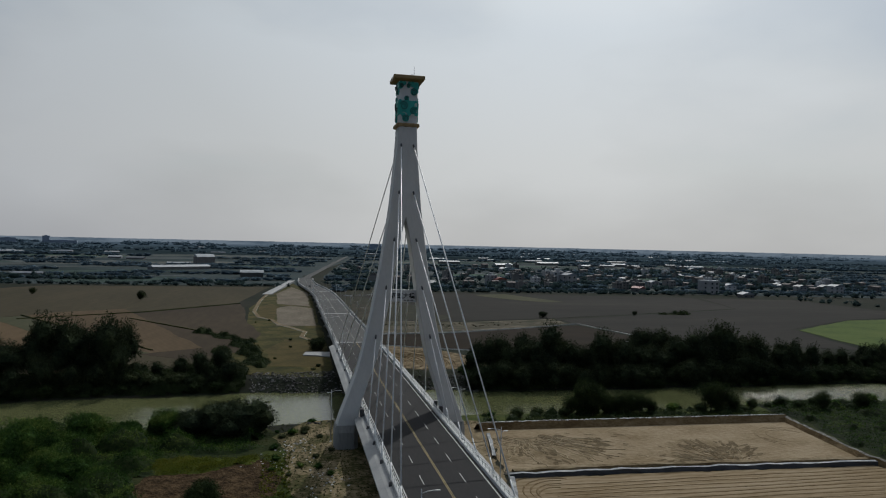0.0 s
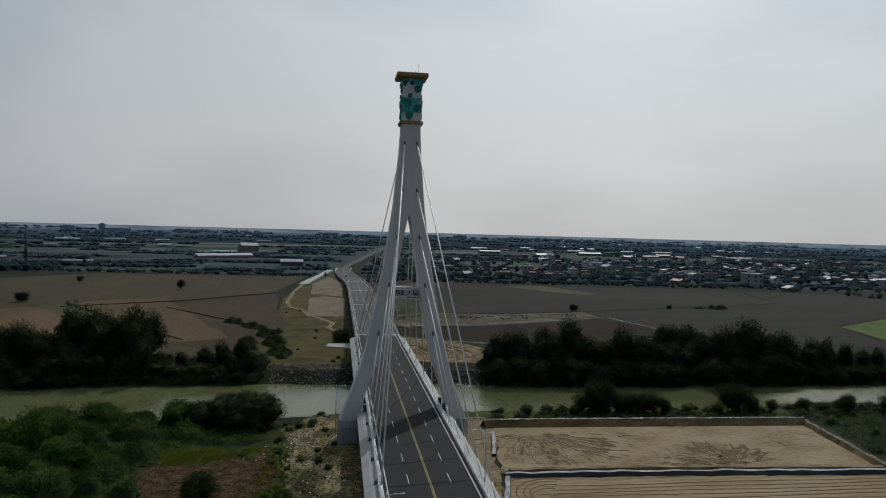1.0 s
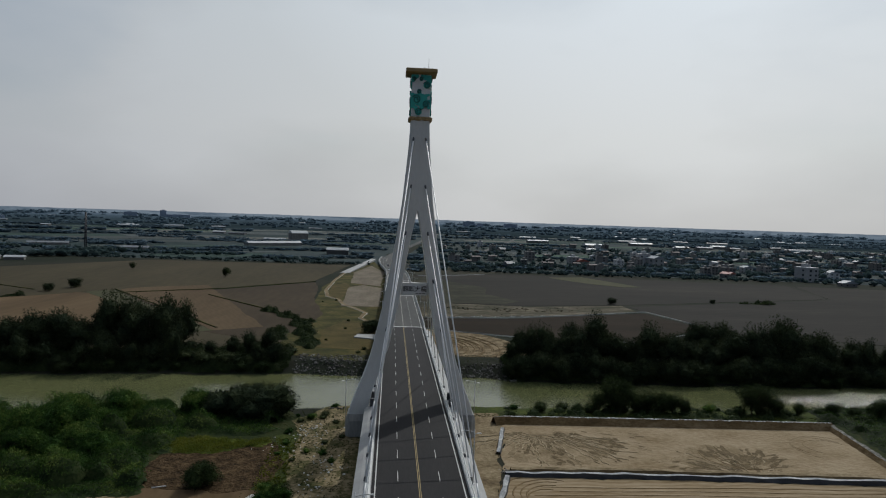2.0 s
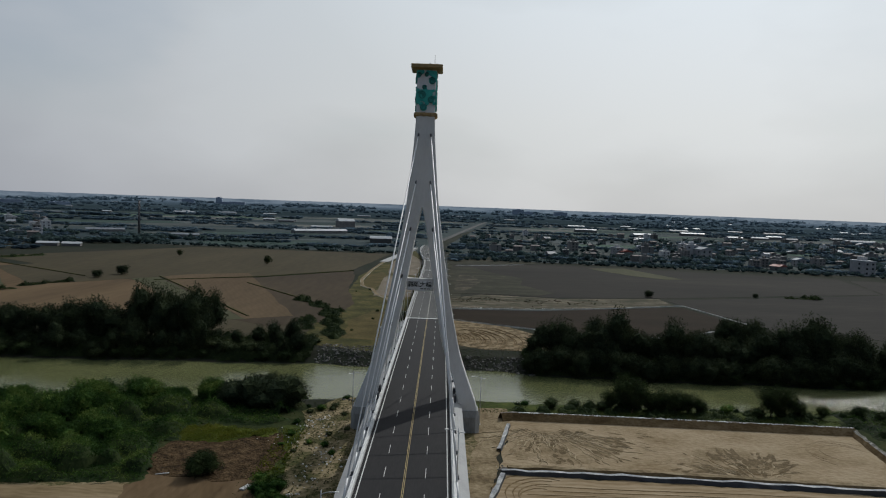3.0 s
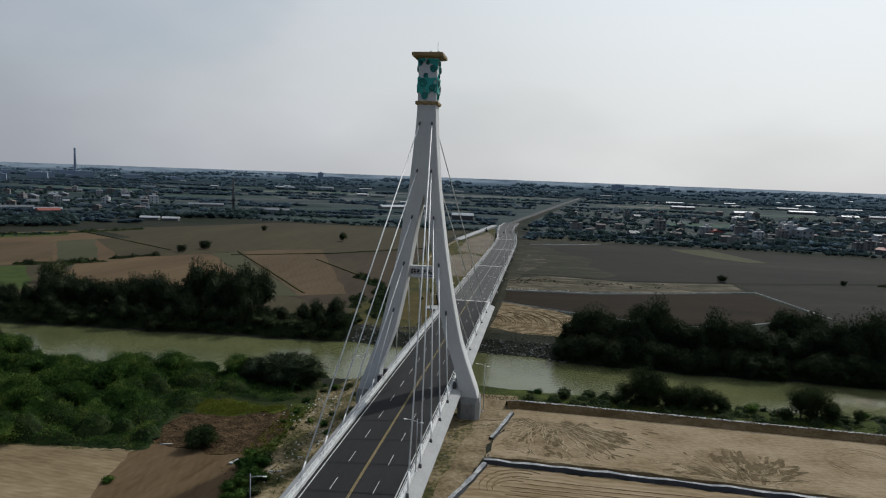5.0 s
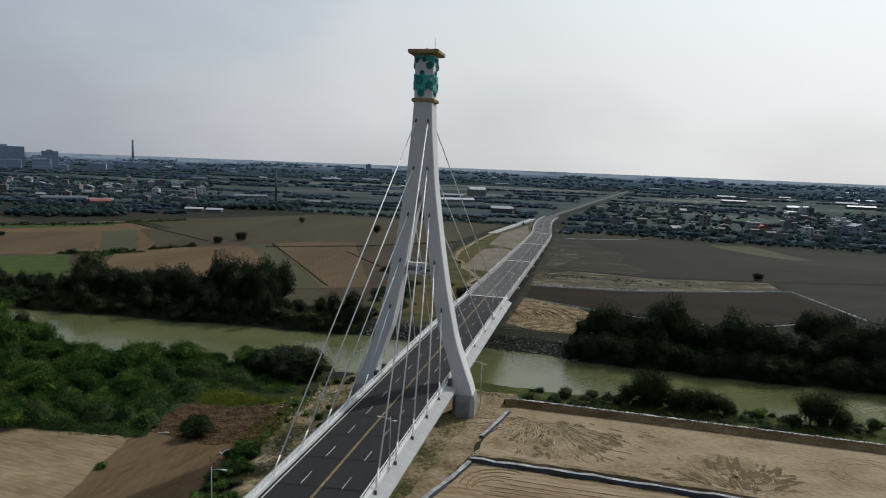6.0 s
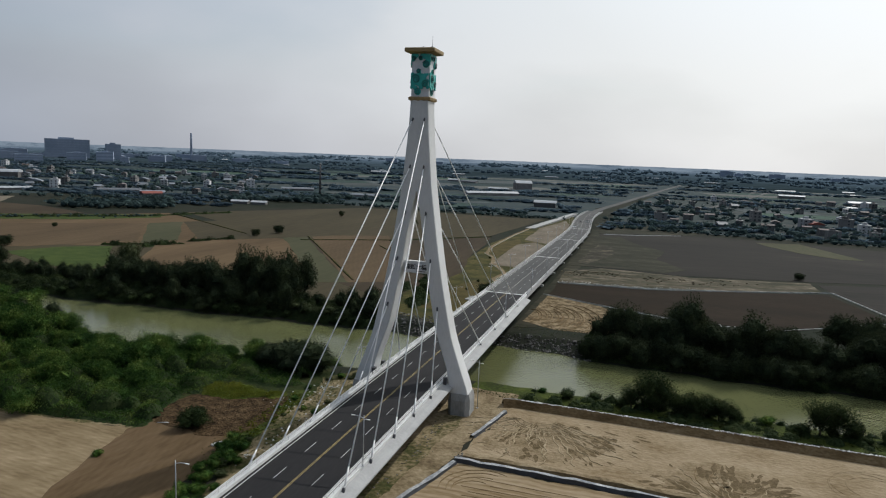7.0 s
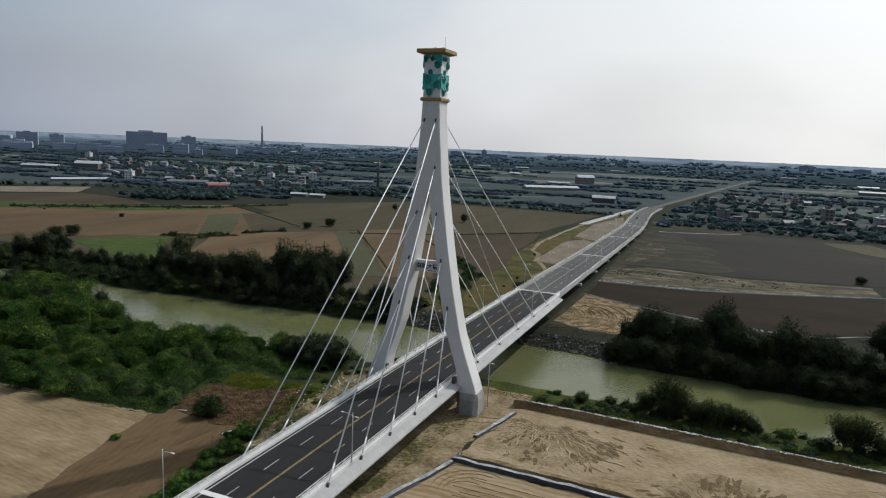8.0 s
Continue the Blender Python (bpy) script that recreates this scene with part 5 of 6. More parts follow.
def tree(seed, height, spread, mat, label, lobes=16, blades=1500, leaf=0.36, trunk=True, low=0.2, heart=0.72):
    """A tapered trunk with limbs under a ragged crown."""
    rng = random.Random(seed)
    t = thing("tree", label, "tree", at=(0, 0, 0))
    part("crown", crown_mesh("crown", mat, height, spread, low, lobes, blades, leaf, seed, 3 if height > 6 or height < 4.5 else 4, heart), t)
    if trunk:
        lean = rng.uniform(-0.4, 0.4)
        stem = part("trunk", tube("trunk", bark, [(0, 0, -0.8), (0.05, 0, height * 0.15), (lean, 0.1, height * 0.45), (lean * 1.4, 0, height * 0.75)], [height * 0.03, height * 0.022, height * 0.015, height * 0.006], 7), t)
        for k in range(4):
            w = 1.57 * k + rng.uniform(-0.5, 0.5)
            tip = Vector((spread * 0.6 * math.cos(w), spread * 0.6 * math.sin(w), height * (0.4 + 0.1 * k)))
            part("limb", tube("limb", bark, [(lean * 0.5, 0, height * (0.14 + 0.06 * k)), tip * 0.6 + Vector((0, 0, height * 0.12)), tip], [height * 0.013, height * 0.008, height * 0.003], 5), stem)
    return t


def shrub(seed, height, spread, mat, label, lobes=16, blades=2200, leaf=0.23):
    s = tree(seed, height, spread, mat, label, lobes, blades, leaf, False, -0.1)
    s.name = "shrub"
    s["category"] = "shrub"
    return s


def thicket(name, mat, x0, x1, y0, y1, inside, bumps, seed, blades, size, label, cell=0.75, floor_h=0.0, kind_name="undergrowth", inner=None):
    """Dense undergrowth as one uneven leafy sheet with domes, standing on the ground."""
    rng = np.random.default_rng(seed)
    xs, ys = np.arange(x0, x1, cell), np.arange(y0, y1, cell)
    gx, gy = np.meshgrid(xs, ys)
    gx, gy = gx + rng.uniform(-0.2, 0.2, gx.shape) * cell, gy + rng.uniform(-0.2, 0.2, gy.shape) * cell
    ok = np.vectorize(inside)(gx, gy)
    top = np.full_like(gx, floor_h)
    n, r_lo, r_hi, h_lo, h_hi = bumps
    for _ in range(n):
        bx, by = rng.uniform(x0, x1), rng.uniform(y0, y1)
        if not inside(bx, by):
            continue
        r, h = rng.uniform(r_lo, r_hi), rng.uniform(h_lo, h_hi)
        d2 = ((gx - bx) ** 2 + (gy - by) ** 2) / r**2
        near = d2 < 1
        top[near] = np.maximum(top[near], h * np.sqrt(1 - d2[near]))
    rough = np.vectorize(lambda x, y: noise.noise((x * 0.35, y * 0.35, seed)) * 0.7 + noise.noise((x * 0.9, y * 0.9, seed)) * 0.6 + noise.noise((x * 2.1, y * 2.1, seed)) * 0.4)(gx, gy)
    top = np.maximum(0.0, top + rough * (0.35 + 0.28 * np.minimum(top, 3)) + rng.uniform(-0.15, 0.15, top.shape))
    soft = ok.astype(float)
    for axis in (0, 1):
        soft = sum(np.roll(soft, q, axis) for q in range(-3, 4)) / 7.0
    top = top * np.clip((soft - 0.46) / 0.5, 0.0, 1.0)
    land = np.vectorize(ground_z)(gx, gy)
    z = land - 0.2 + np.where(ok, top, 0) * 0.78
    h, w = gx.shape
    keep = ok[:-1, :-1] & ok[1:, :-1] & ok[:-1, 1:] & ok[1:, 1:]
    j, i = np.nonzero(keep)
    base = j * w + i
    faces = np.stack([base, base + 1, base + w + 1, base + w], 1)
    verts = np.stack([gx, gy, z], 2).reshape(-1, 3)
    spots = base[rng.integers(0, len(base), blades)]
    tall = (verts[spots, 2] - land.reshape(-1)[spots]) > 0.25
    spots = spots[tall]
    m = len(spots)
    pos = verts[spots] + rng.normal(size=(m, 3)) * [0.42, 0.42, 0.16] + [0, 0, 0.1] + rng.random((m, 1)) * 0.30 * [0, 0, 1] * (verts[spots, 2] - land.reshape(-1)[spots])[:, None]
    a = rng.normal(size=(m, 3)) + [0, 0, 0.5]
    a /= np.linalg.norm(a, axis=1, keepdims=True)
    b = np.cross(a, rng.normal(size=(m, 3)))
    b /= np.linalg.norm(b, axis=1, keepdims=True)
    s = size * rng.uniform(0.4, 1.3, (m, 1))
    blade = np.stack([pos - a * s, pos + b * s * 0.5, pos + a * s], 1).reshape(-1, 3)
    used, back_ = np.unique(faces, return_inverse=True)
    sheet = verts[used]
    faces = back_.reshape(-1, 4)
    all_faces = faces.tolist() + (np.arange(len(blade)).reshape(-1, 3) + len(sheet)).tolist()
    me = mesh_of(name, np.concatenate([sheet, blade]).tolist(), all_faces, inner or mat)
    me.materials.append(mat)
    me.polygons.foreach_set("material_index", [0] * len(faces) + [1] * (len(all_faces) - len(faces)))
    solid(name, me, label, kind_name, kind="stuff")


KINDS = {}
KINDS["dark"] = [tree(s, 12.0, 4.9, leaf_dark, "tall dark green riverside tree with a dense crown", n, 5200, 0.32, True, low) for s, n, low in ((1, 14, 0.02), (2, 20, -0.02), (3, 11, 0.05), (4, 16, 0.0), (5, 24, -0.04))]
KINDS["skirt"] = [tree(s, 7.5, 4.6, leaf_dark, "dark bushy tree leaning over the water", n, 4600, 0.3, True, -0.08) for s, n in ((6, 16), (7, 22), (8, 12))]
KINDS["mid"] = [tree(s, 6.6, 4.7, leaf_green, "broad leafy green tree on the river bank", 15, 6500, 0.28, True, 0.05, 0.62) for s in (11, 12, 13)]
KINDS["bank"] = [tree(s, 7.5, 3.7, leaf_shade, "dark green tree on the near river bank", 10, 5200, 0.25, True, 0.05, 0.5) for s in (15, 16)]
KINDS["round"] = [tree(s, 5.0, 3.1, leaf_dark, "compact dark bushy tree standing in a field", 30, 3200, 0.24, True, 0.04) for s in (21,)]
KINDS["bush"] = [tree(s, 4.8, 3.0, leaf_shade, "single dense green bush at the edge of a bare field", 22, 5200, 0.2, True, -0.02, 0.8) for s in (23,)]
KINDS["broad"] = [tree(s, 9.0, 6.4, leaf_dark, "broad dark green bushy tree near the water", 24, 12000, 0.2, True, -0.06, 0.84) for s in (25, 26)]
KINDS["shrub"] = [shrub(s, 4.2, 3.3, leaf_green, "dense green shrub in the riverside scrub") for s in (31, 32)]
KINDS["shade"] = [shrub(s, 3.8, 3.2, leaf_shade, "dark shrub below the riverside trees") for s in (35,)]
KINDS["dry"] = [shrub(s, 3.2, 3.0, leaf_olive, "olive-green shrub in the riverside scrub") for s in (41,)]
taken = set()


def plant(kind, x, y, scale=1.0, high=1.0, seed=0, label="", group=""):
    rng = random.Random(seed * 7919 + int(x * 13) + int(y * 17))
    fresh = [p for p in KINDS[kind] if p.name not in taken]
    proto = fresh[0] if fresh else rng.choice(KINDS[kind])
    z = ground_z(x, y)
    m = Matrix.Translation((x, y, max(z, WATER_Z) - 0.1)) @ Matrix.Rotation(rng.uniform(0, 6.28), 4, "Z")
    if proto.name in taken:
        ob = copy_thing(proto, m)
    else:
        taken.add(proto.name)
        ob = proto
        ob.matrix_basis = m
    ob.scale = (scale * rng.uniform(0.9, 1.1), scale * rng.uniform(0.9, 1.1), scale * high)
    if label:
        tagged(ob, label)
    tagged(ob, group=group or ("riverside trees" if ob.name.startswith("tree") else "riverside shrubs"))
    return ob


rng = random.Random(5)
# far bank, west of the bridge
x = -42.0
while x > -238:
    tall = float(np.interp(x, [-260, -222, -215, -160, -150, -127, -110, -99, -86, -78, -72, -68, -64, -55, -42], [14, 13, 7, 7, 12, 13, 16, 17.5, 18, 19, 18, 7, 6, 8.5, 9.5])) / 12 * rng.uniform(0.72, 1.1)
    slim = min(1.0, 1.2 / tall)
    plant("skirt" if rng.random() < 0.7 else "dark", x, far_bank(x) + 5.5 + rng.uniform(-2, 1.5), tall * slim * rng.uniform(0.5, 0.85), 1 / slim, seed=1)
    plant("dark", x - 4, far_bank(x) + 15 + rng.uniform(-2, 3), tall * slim * 1.1, 0.95 / slim, seed=2)
    if x < -70 and rng.random() < 0.6:
        plant("dark", x - 2, far_bank(x) + 24 + rng.uniform(-2, 3), tall * slim * 0.92, 1 / slim, seed=3)
    if rng.random() < 0.5:
        plant("dry" if rng.random() < 0.12 else "shade", x + 2, far_bank(x) + 2.2, rng.uniform(0.7, 1.1), seed=4)
    x -= rng.uniform(5.2, 7.2)
# far bank, east of the bridge
x = 33.5
while x < 222:
    tall = float(np.interp(x, [33, 40, 46, 52, 62, 70, 78, 93, 107, 117, 126, 135, 144, 152, 160, 300], [11, 13, 17, 15, 17, 14, 13.5, 14, 12, 14, 17.5, 15, 12.5, 11, 8, 9])) / 12 * rng.uniform(0.66, 1.12)
    slim = min(1.0, 1.15 / tall)
    plant("skirt", x, far_bank(x) + 2.0 + rng.uniform(-1.2, 1.5), tall * slim * rng.uniform(0.9, 1.2), rng.uniform(0.9, 1.25), seed=5)
    plant("dark", x + 3, far_bank(x) + 11 + rng.uniform(-2, 2), tall * slim * 1.12, 0.95 / slim, seed=6)
    if rng.random() < 0.4:
        plant("dark", x + 1, far_bank(x) + 21 + rng.uniform(-2, 2), tall * slim * 0.9, seed=7)
    if rng.random() < 0.5:
        plant("shade", x + 4, far_bank(x) + 1.2, rng.uniform(0.7, 1.1), seed=8)
    x += rng.uniform(4.6, 6.6)
# near bank, west: dense scrub between the fields and the water
def west_scrub(x, y):
    if y > near_bank(x) + 1.2 or y < float(np.interp(x, [-210, -160, -92, -47], [-64.0, -56.0, -38.0, -34.8])):
        return False
    if y < -14:
        return x < -46.2 - 0.28 * (y + 30)
    return x < -47.0 or y > -3 and x < -29 + 2.5 * math.sin(y * 0.9)


gy_ = -56.0
while gy_ < 34:
    gx_ = -205.0
    while gx_ < -54:
        x, y = gx_ + rng.uniform(-4.5, 4.5), gy_ + rng.uniform(-4, 4)
        gx_ += 11.0
        if not west_scrub(x, y + 4) or not west_scrub(x + 3, y):
            continue
        if x < -106 and y > -4 and rng.random() < 0.65:
            plant("dark", x, y, rng.uniform(0.6, 0.8), seed=9)
            continue
        kind = "mid"
        plant(kind, x, y, rng.uniform(0.55, 1.2) * (0.75 if y < -22 else 1.0), rng.uniform(0.75, 1.25), seed=9)
    gy_ += 9.5
# inner=leaf_shade: shade between the crowns, put into the sheet's colour
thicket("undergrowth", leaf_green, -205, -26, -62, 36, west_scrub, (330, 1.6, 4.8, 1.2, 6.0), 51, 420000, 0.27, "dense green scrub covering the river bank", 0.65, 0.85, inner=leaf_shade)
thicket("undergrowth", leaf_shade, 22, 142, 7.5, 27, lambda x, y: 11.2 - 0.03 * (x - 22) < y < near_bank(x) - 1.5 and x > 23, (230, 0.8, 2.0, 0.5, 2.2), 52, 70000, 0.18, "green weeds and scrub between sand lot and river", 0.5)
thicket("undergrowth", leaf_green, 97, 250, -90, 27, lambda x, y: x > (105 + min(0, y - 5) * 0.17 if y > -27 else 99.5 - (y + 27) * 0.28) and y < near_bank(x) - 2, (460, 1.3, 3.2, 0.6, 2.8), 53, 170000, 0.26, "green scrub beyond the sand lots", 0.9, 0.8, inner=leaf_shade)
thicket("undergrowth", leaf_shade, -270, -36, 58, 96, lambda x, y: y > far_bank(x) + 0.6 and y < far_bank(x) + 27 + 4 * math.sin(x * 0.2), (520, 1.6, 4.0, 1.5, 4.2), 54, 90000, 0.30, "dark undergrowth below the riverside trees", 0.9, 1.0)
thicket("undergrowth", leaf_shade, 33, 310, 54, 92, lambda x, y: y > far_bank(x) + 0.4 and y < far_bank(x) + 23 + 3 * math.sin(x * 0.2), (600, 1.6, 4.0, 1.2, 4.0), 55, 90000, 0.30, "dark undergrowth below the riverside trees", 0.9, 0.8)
thicket("grass", bright_grass, -52, -27, -17, -2, lambda x, y: ((x + 42.5) / 9) ** 2 + ((y + 9) / 6.2) ** 2 + 0.5 * noise.noise((x * 0.4, y * 0.4, 3.0)) + 0.3 * noise.noise((x * 1.1, y * 1.1, 5.0)) < 0.95 or ((x + 31.5) / 4) ** 2 + ((y + 7.5) / 3.6) ** 2 + 0.6 * noise.noise((x * 0.6, y * 0.6, 8.0)) < 0.8, (60, 0.6, 1.5, 0.7, 1.1), 56, 30000, 0.17, "tall bright green grass below the big bush", 0.5, 0.62, "grass", lush_grass)
for x, y, s in ((-32.5, 12, 0.98), (-38.5, 13.0, 1.0), (-44.0, 12.5, 0.8), (-36, 9.5, 0.7)):
    plant("broad", x, y, s, 0.92, seed=10)
for x, y, s in ((-50, 14, 1.0), (-57, 12, 0.7), (-63, 11.5, 0.65), (-70, 8, 0.6), (-78, 5, 0.7), (-87, 3, 0.6), (-95, 3, 0.75), (-102, 5, 0.9)):
    plant("mid", x, y, s, seed=11)
plant("bush", -37.2, -29.4, 0.98, 0.95, 12, "single dense green bush at the edge of a bare field", "single field trees")
plant("shrub", -44.8, -46.8, 0.36, 0.9, 13, "small green shrub on a field boundary")
ob = solid("concrete_slab", block("concrete_slab", chalk, -0.45, 0.45, -1.1, 1.1, 0.0, 0.3, 0.04), "pale concrete slab lying at a field corner", "slab", at=(-27.8, -34.8, 0.05))
ob.rotation_euler = (0, 0, radians(-24))
solid("plastic_pipe", tube("plastic_pipe", white_paint, [(-45.2, -30.7, 0.2), (-44.2, -30.3, 0.2), (-43.0, -29.9, 0.2)], 0.09, 8), "white plastic pipe lying on a field edge", "pipe")
plant("dry", -191, 124, 2.1, 1.5, 25, "pale green bushy shrub beside a crop field")
for x in (-58, -62, -66, -71, -75, -80):
    plant("dry", x, far_bank(x) + 6 + rng.uniform(-1, 1), rng.uniform(0.9, 1.3), seed=26, label="greyish-green shrub on the far river bank")
for k in range(44):
    x = rng.uniform(-175, -104) if k < 26 else rng.uniform(-102, -60)
    y = rng.uniform(-24, near_bank(x) - 5)
    if west_scrub(x, y + 4):
        plant("mid", x, y, rng.uniform(1.1, 1.65) * (1.0 if k < 26 else 0.72), rng.uniform(0.9, 1.2), seed=24, label="tall leafy green tree rising from riverside scrub")
# scrub below the west railing
for k in range(66):
    y = rng.uniform(-82, -32)
    x = float(np.interp(y, [-110, -60, -35, -31], [-17.5, -23, -26.5, -27])) + rng.uniform(0.8, 7.5) * (1 if y < -40 else 0.6)
    plant("shrub" if rng.random() < 0.75 else "dry", x, y, rng.uniform(0.34, 0.6), seed=14)
for k in range(18):
    plant("dry" if rng.random() < 0.6 else "shrub", rng.uniform(-27, -14), rng.uniform(-25, 24), rng.uniform(0.15, 0.42), seed=15)
# near bank, east
for x, y, s, h in ((48.5, 18, 0.8, 1.0), (52, 19.5, 1.2, 1.1), (55.2, 18.8, 1.05, 1.05), (53.5, 17, 0.8, 0.95), (58.5, 18, 0.8, 0.9), (61.5, 18.6, 0.9, 0.85), (64.6, 18, 0.95, 0.9), (67.8, 18.4, 0.85, 0.85), (70.5, 17.6, 0.65, 0.9), (88.2, 17, 1.0, 1.1), (91.4, 17.5, 1.05, 1.05), (95, 17, 0.75, 0.9), (101, 17, 0.5, 1), (110, 17, 0.55, 1), (121, 14, 0.8, 1), (132, 12, 0.8, 1)):
    plant("bank", x, y, s, h, seed=16, label="leafy dark green tree beside the sand lot")
for k in range(18):
    x = 27 + k * 6.4
    plant("shade" if k % 4 else "shrub", x, rng.uniform(16, 21.5), rng.uniform(0.4, 0.75), seed=17)
for k in range(16):
    plant("shrub", rng.uniform(114, 220), rng.uniform(-60, 20), rng.uniform(0.6, 1.0), seed=18)
# single trees in the fields
for x, y, s, k in ((-125.5, 353, 1.0, "bank"), (-208, 397, 0.8, "bank"), (-190.5, 262.5, 1.25, "round"), (-196, 243, 1.0, "round"), (-283.5, 125, 1.2, "round"), (-279, 132, 1.3, "round"), (-328, 210, 0.6, "round"),
                   (127, 244.5, 0.85, "round"), (196, 258, 0.6, "round"), (-13.5, 128, 1.1, "round"), (-12.5, 134, 1.0, "round")):
    plant(k, x, y, s, seed=19, label="single dark tree standing in open fields", group="single field trees")
for x, y, s in ((62, 95, 1.0), (64, 92, 0.8), (110, 96, 1.15), (113, 93, 1.0), (120, 95, 1.1)):
    plant("dark", x, y, s, seed=20)
for k in range(9):
    y = 84 + 170 * rng.random() ** 1.3
    plant("shade" if rng.random() < 0.7 else "dry", rng.uniform(-44, -14), y, rng.uniform(0.2, 0.4), seed=22, label="low dark shrub on the grassy verge")
# hedges in the fields
def hedge(x0, y0, x1, y1, wide, high, seed):
    ux, uy = x1 - x0, y1 - y0
    d = math.hypot(ux, uy)

    def inside(x, y):
        f = ((x - x0) * ux + (y - y0) * uy) / d**2
        off = abs((x - x0) * uy - (y - y0) * ux) / d
        return 0 <= f <= 1 and off < wide * (0.75 + 0.35 * math.sin(f * d * 0.3 + seed))

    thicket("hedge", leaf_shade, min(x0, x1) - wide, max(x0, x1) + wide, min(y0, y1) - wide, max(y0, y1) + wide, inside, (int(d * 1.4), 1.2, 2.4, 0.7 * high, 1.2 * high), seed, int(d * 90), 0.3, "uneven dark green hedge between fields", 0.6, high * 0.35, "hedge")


for k, row in enumerate(((-243, 159, -207, 188, 4.2, 3.2), (-214, 196, -199, 224, 3.8, 2.8), (-216, 165, -222, 176, 3.5, 2.8), (-40, 150, -66, 188, 4.6, 3.2), (-46, 108, -52, 140, 4.2, 3.2), (215, 261, 240, 261, 3.6, 2.8), (-33, 92, -46, 158, 5.2, 3.4), (-437, 206, -330, 300, 6.0, 2.6), (-330, 300, -300, 368, 5.5, 2.4))):
    hedge(*row, 61 + k)


# grass tufts and reeds
def tufts(name, seed, zones, size, mat, label):
    g = np.random.default_rng(seed)
    pts = []
    for x0, x1, y0, y1, n in zones:
        for _ in range(n):
            x, y = g.uniform(x0, x1), g.uniform(y0, y1)
            z = ground_z(x, y)
            if z > WATER_Z - 0.3:
                pts.append((x, y, z + 0.15))
    c = np.array(pts)
    solid(name, leaves(name, mat, c, g.uniform(0.4, 1.0, len(c)) * size, [9] * len(c), size * 0.42, seed, 0.8), label, "grass", kind="stuff")


tufts("bank_grass", 1, [(-30, -8, -40, 30, 900), (8, 104, 12.6, 15.5, 900)], 0.18, grass, "tall green grass and weeds on the river bank")
tufts("tall_grass", 7, [(-28.5, -23, -32, -4, 420)], 0.3, bright_grass, "tall green grass at the plot's edge")
tufts("dry_grass", 4, [(-26, -6, -45, 25, 1200), (8, 36, 70, 86, 500)], 0.22, leaf_olive, "yellow-green dry grass tufts")


# far plots: a patchwork of fields over the plain, haze in their colours
def far_patchwork(seed, turn, origin, us, vs, allowed):
    g = np.random.default_rng(seed)
    ca, sa = math.cos(radians(turn)), math.sin(radians(turn))
    verts, faces = [], []
    v = vs[0]
    while v < vs[1]:
        deep = g.uniform(26, 70) * (1 + v / 1600)
        u = us[0]
        while u < us[1]:
            wide = g.uniform(50, 190) * (1 + v / 1600)
            corners = [(u, v), (u + wide - 4, v + g.uniform(-3, 3)), (u + wide - 4, v + deep - 4), (u, v + deep - 4 + g.uniform(-3, 3))]
            pts = [(origin[0] + a * ca - b * sa, origin[1] + a * sa + b * ca) for a, b in corners]
            if g.random() < 0.8 and all(allowed(x, y) for x, y in pts):
                n = len(verts)
                verts += [(x, y, 0.2) for x, y in pts]
                faces.append((n, n + 1, n + 2, n + 3))
            u += wide
        v += deep
    solid("far_plots", mesh_of("far_plots", verts, faces, far_plots), "patchwork of distant fallow and green fields tinted blue for haze", "field", kind="stuff")


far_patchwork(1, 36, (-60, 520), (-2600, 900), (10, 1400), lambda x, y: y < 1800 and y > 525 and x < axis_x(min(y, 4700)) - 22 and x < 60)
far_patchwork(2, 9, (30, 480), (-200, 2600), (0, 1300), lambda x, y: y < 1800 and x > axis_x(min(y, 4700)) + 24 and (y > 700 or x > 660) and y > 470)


# far woods: belts of small clumps, haze blue in the leaf colour
def woods(name, seed, spots, label, mat=hazed_leaf):
    """Many small far crowns: an uneven heart with coarse tufts."""
    g = np.random.default_rng(seed)
    c = np.array([(x, y, h * 0.42) for x, y, r, h in spots])
    r = np.array([(q[2] * 1.25, q[2] * 1.0, q[3] * 0.52) for q in spots]) * g.uniform(0.8, 1.2, (len(spots), 3))
    bm = bmesh.new()
    bmesh.ops.create_icosphere(bm, subdivisions=1, radius=1)
    ball = np.array([v.co for v in bm.verts])
    tris = np.array([[v.index for v in f.verts] for f in bm.faces])
    bm.free()
    lump = c[:, None] + ball[None] * r[:, None] * g.uniform(0.35, 1.0, (len(c), len(ball), 1))
    faces = (tris[None] + (np.arange(len(c)) * len(ball))[:, None, None]).reshape(-1, 3)
    d = g.normal(size=(len(c), 9, 3))
    d /= np.linalg.norm(d, axis=2, keepdims=True)
    d[..., 2] = np.abs(d[..., 2])
    p = c[:, None] + d * r[:, None] * 0.88
    e = g.normal(size=(len(c), 9, 3, 3)) * r[:, None, None] * 0.27
    tuft = (p[:, :, None] + e).reshape(-1, 3)
    base = lump.reshape(-1, 3)
    verts = np.concatenate([base, tuft])
    faces = np.concatenate([faces, np.arange(len(tuft)).reshape(-1, 3) + len(base)])
    solid(name, mesh_of(name, verts.tolist(), faces.tolist(), mat, True), label, "trees", kind="stuff")


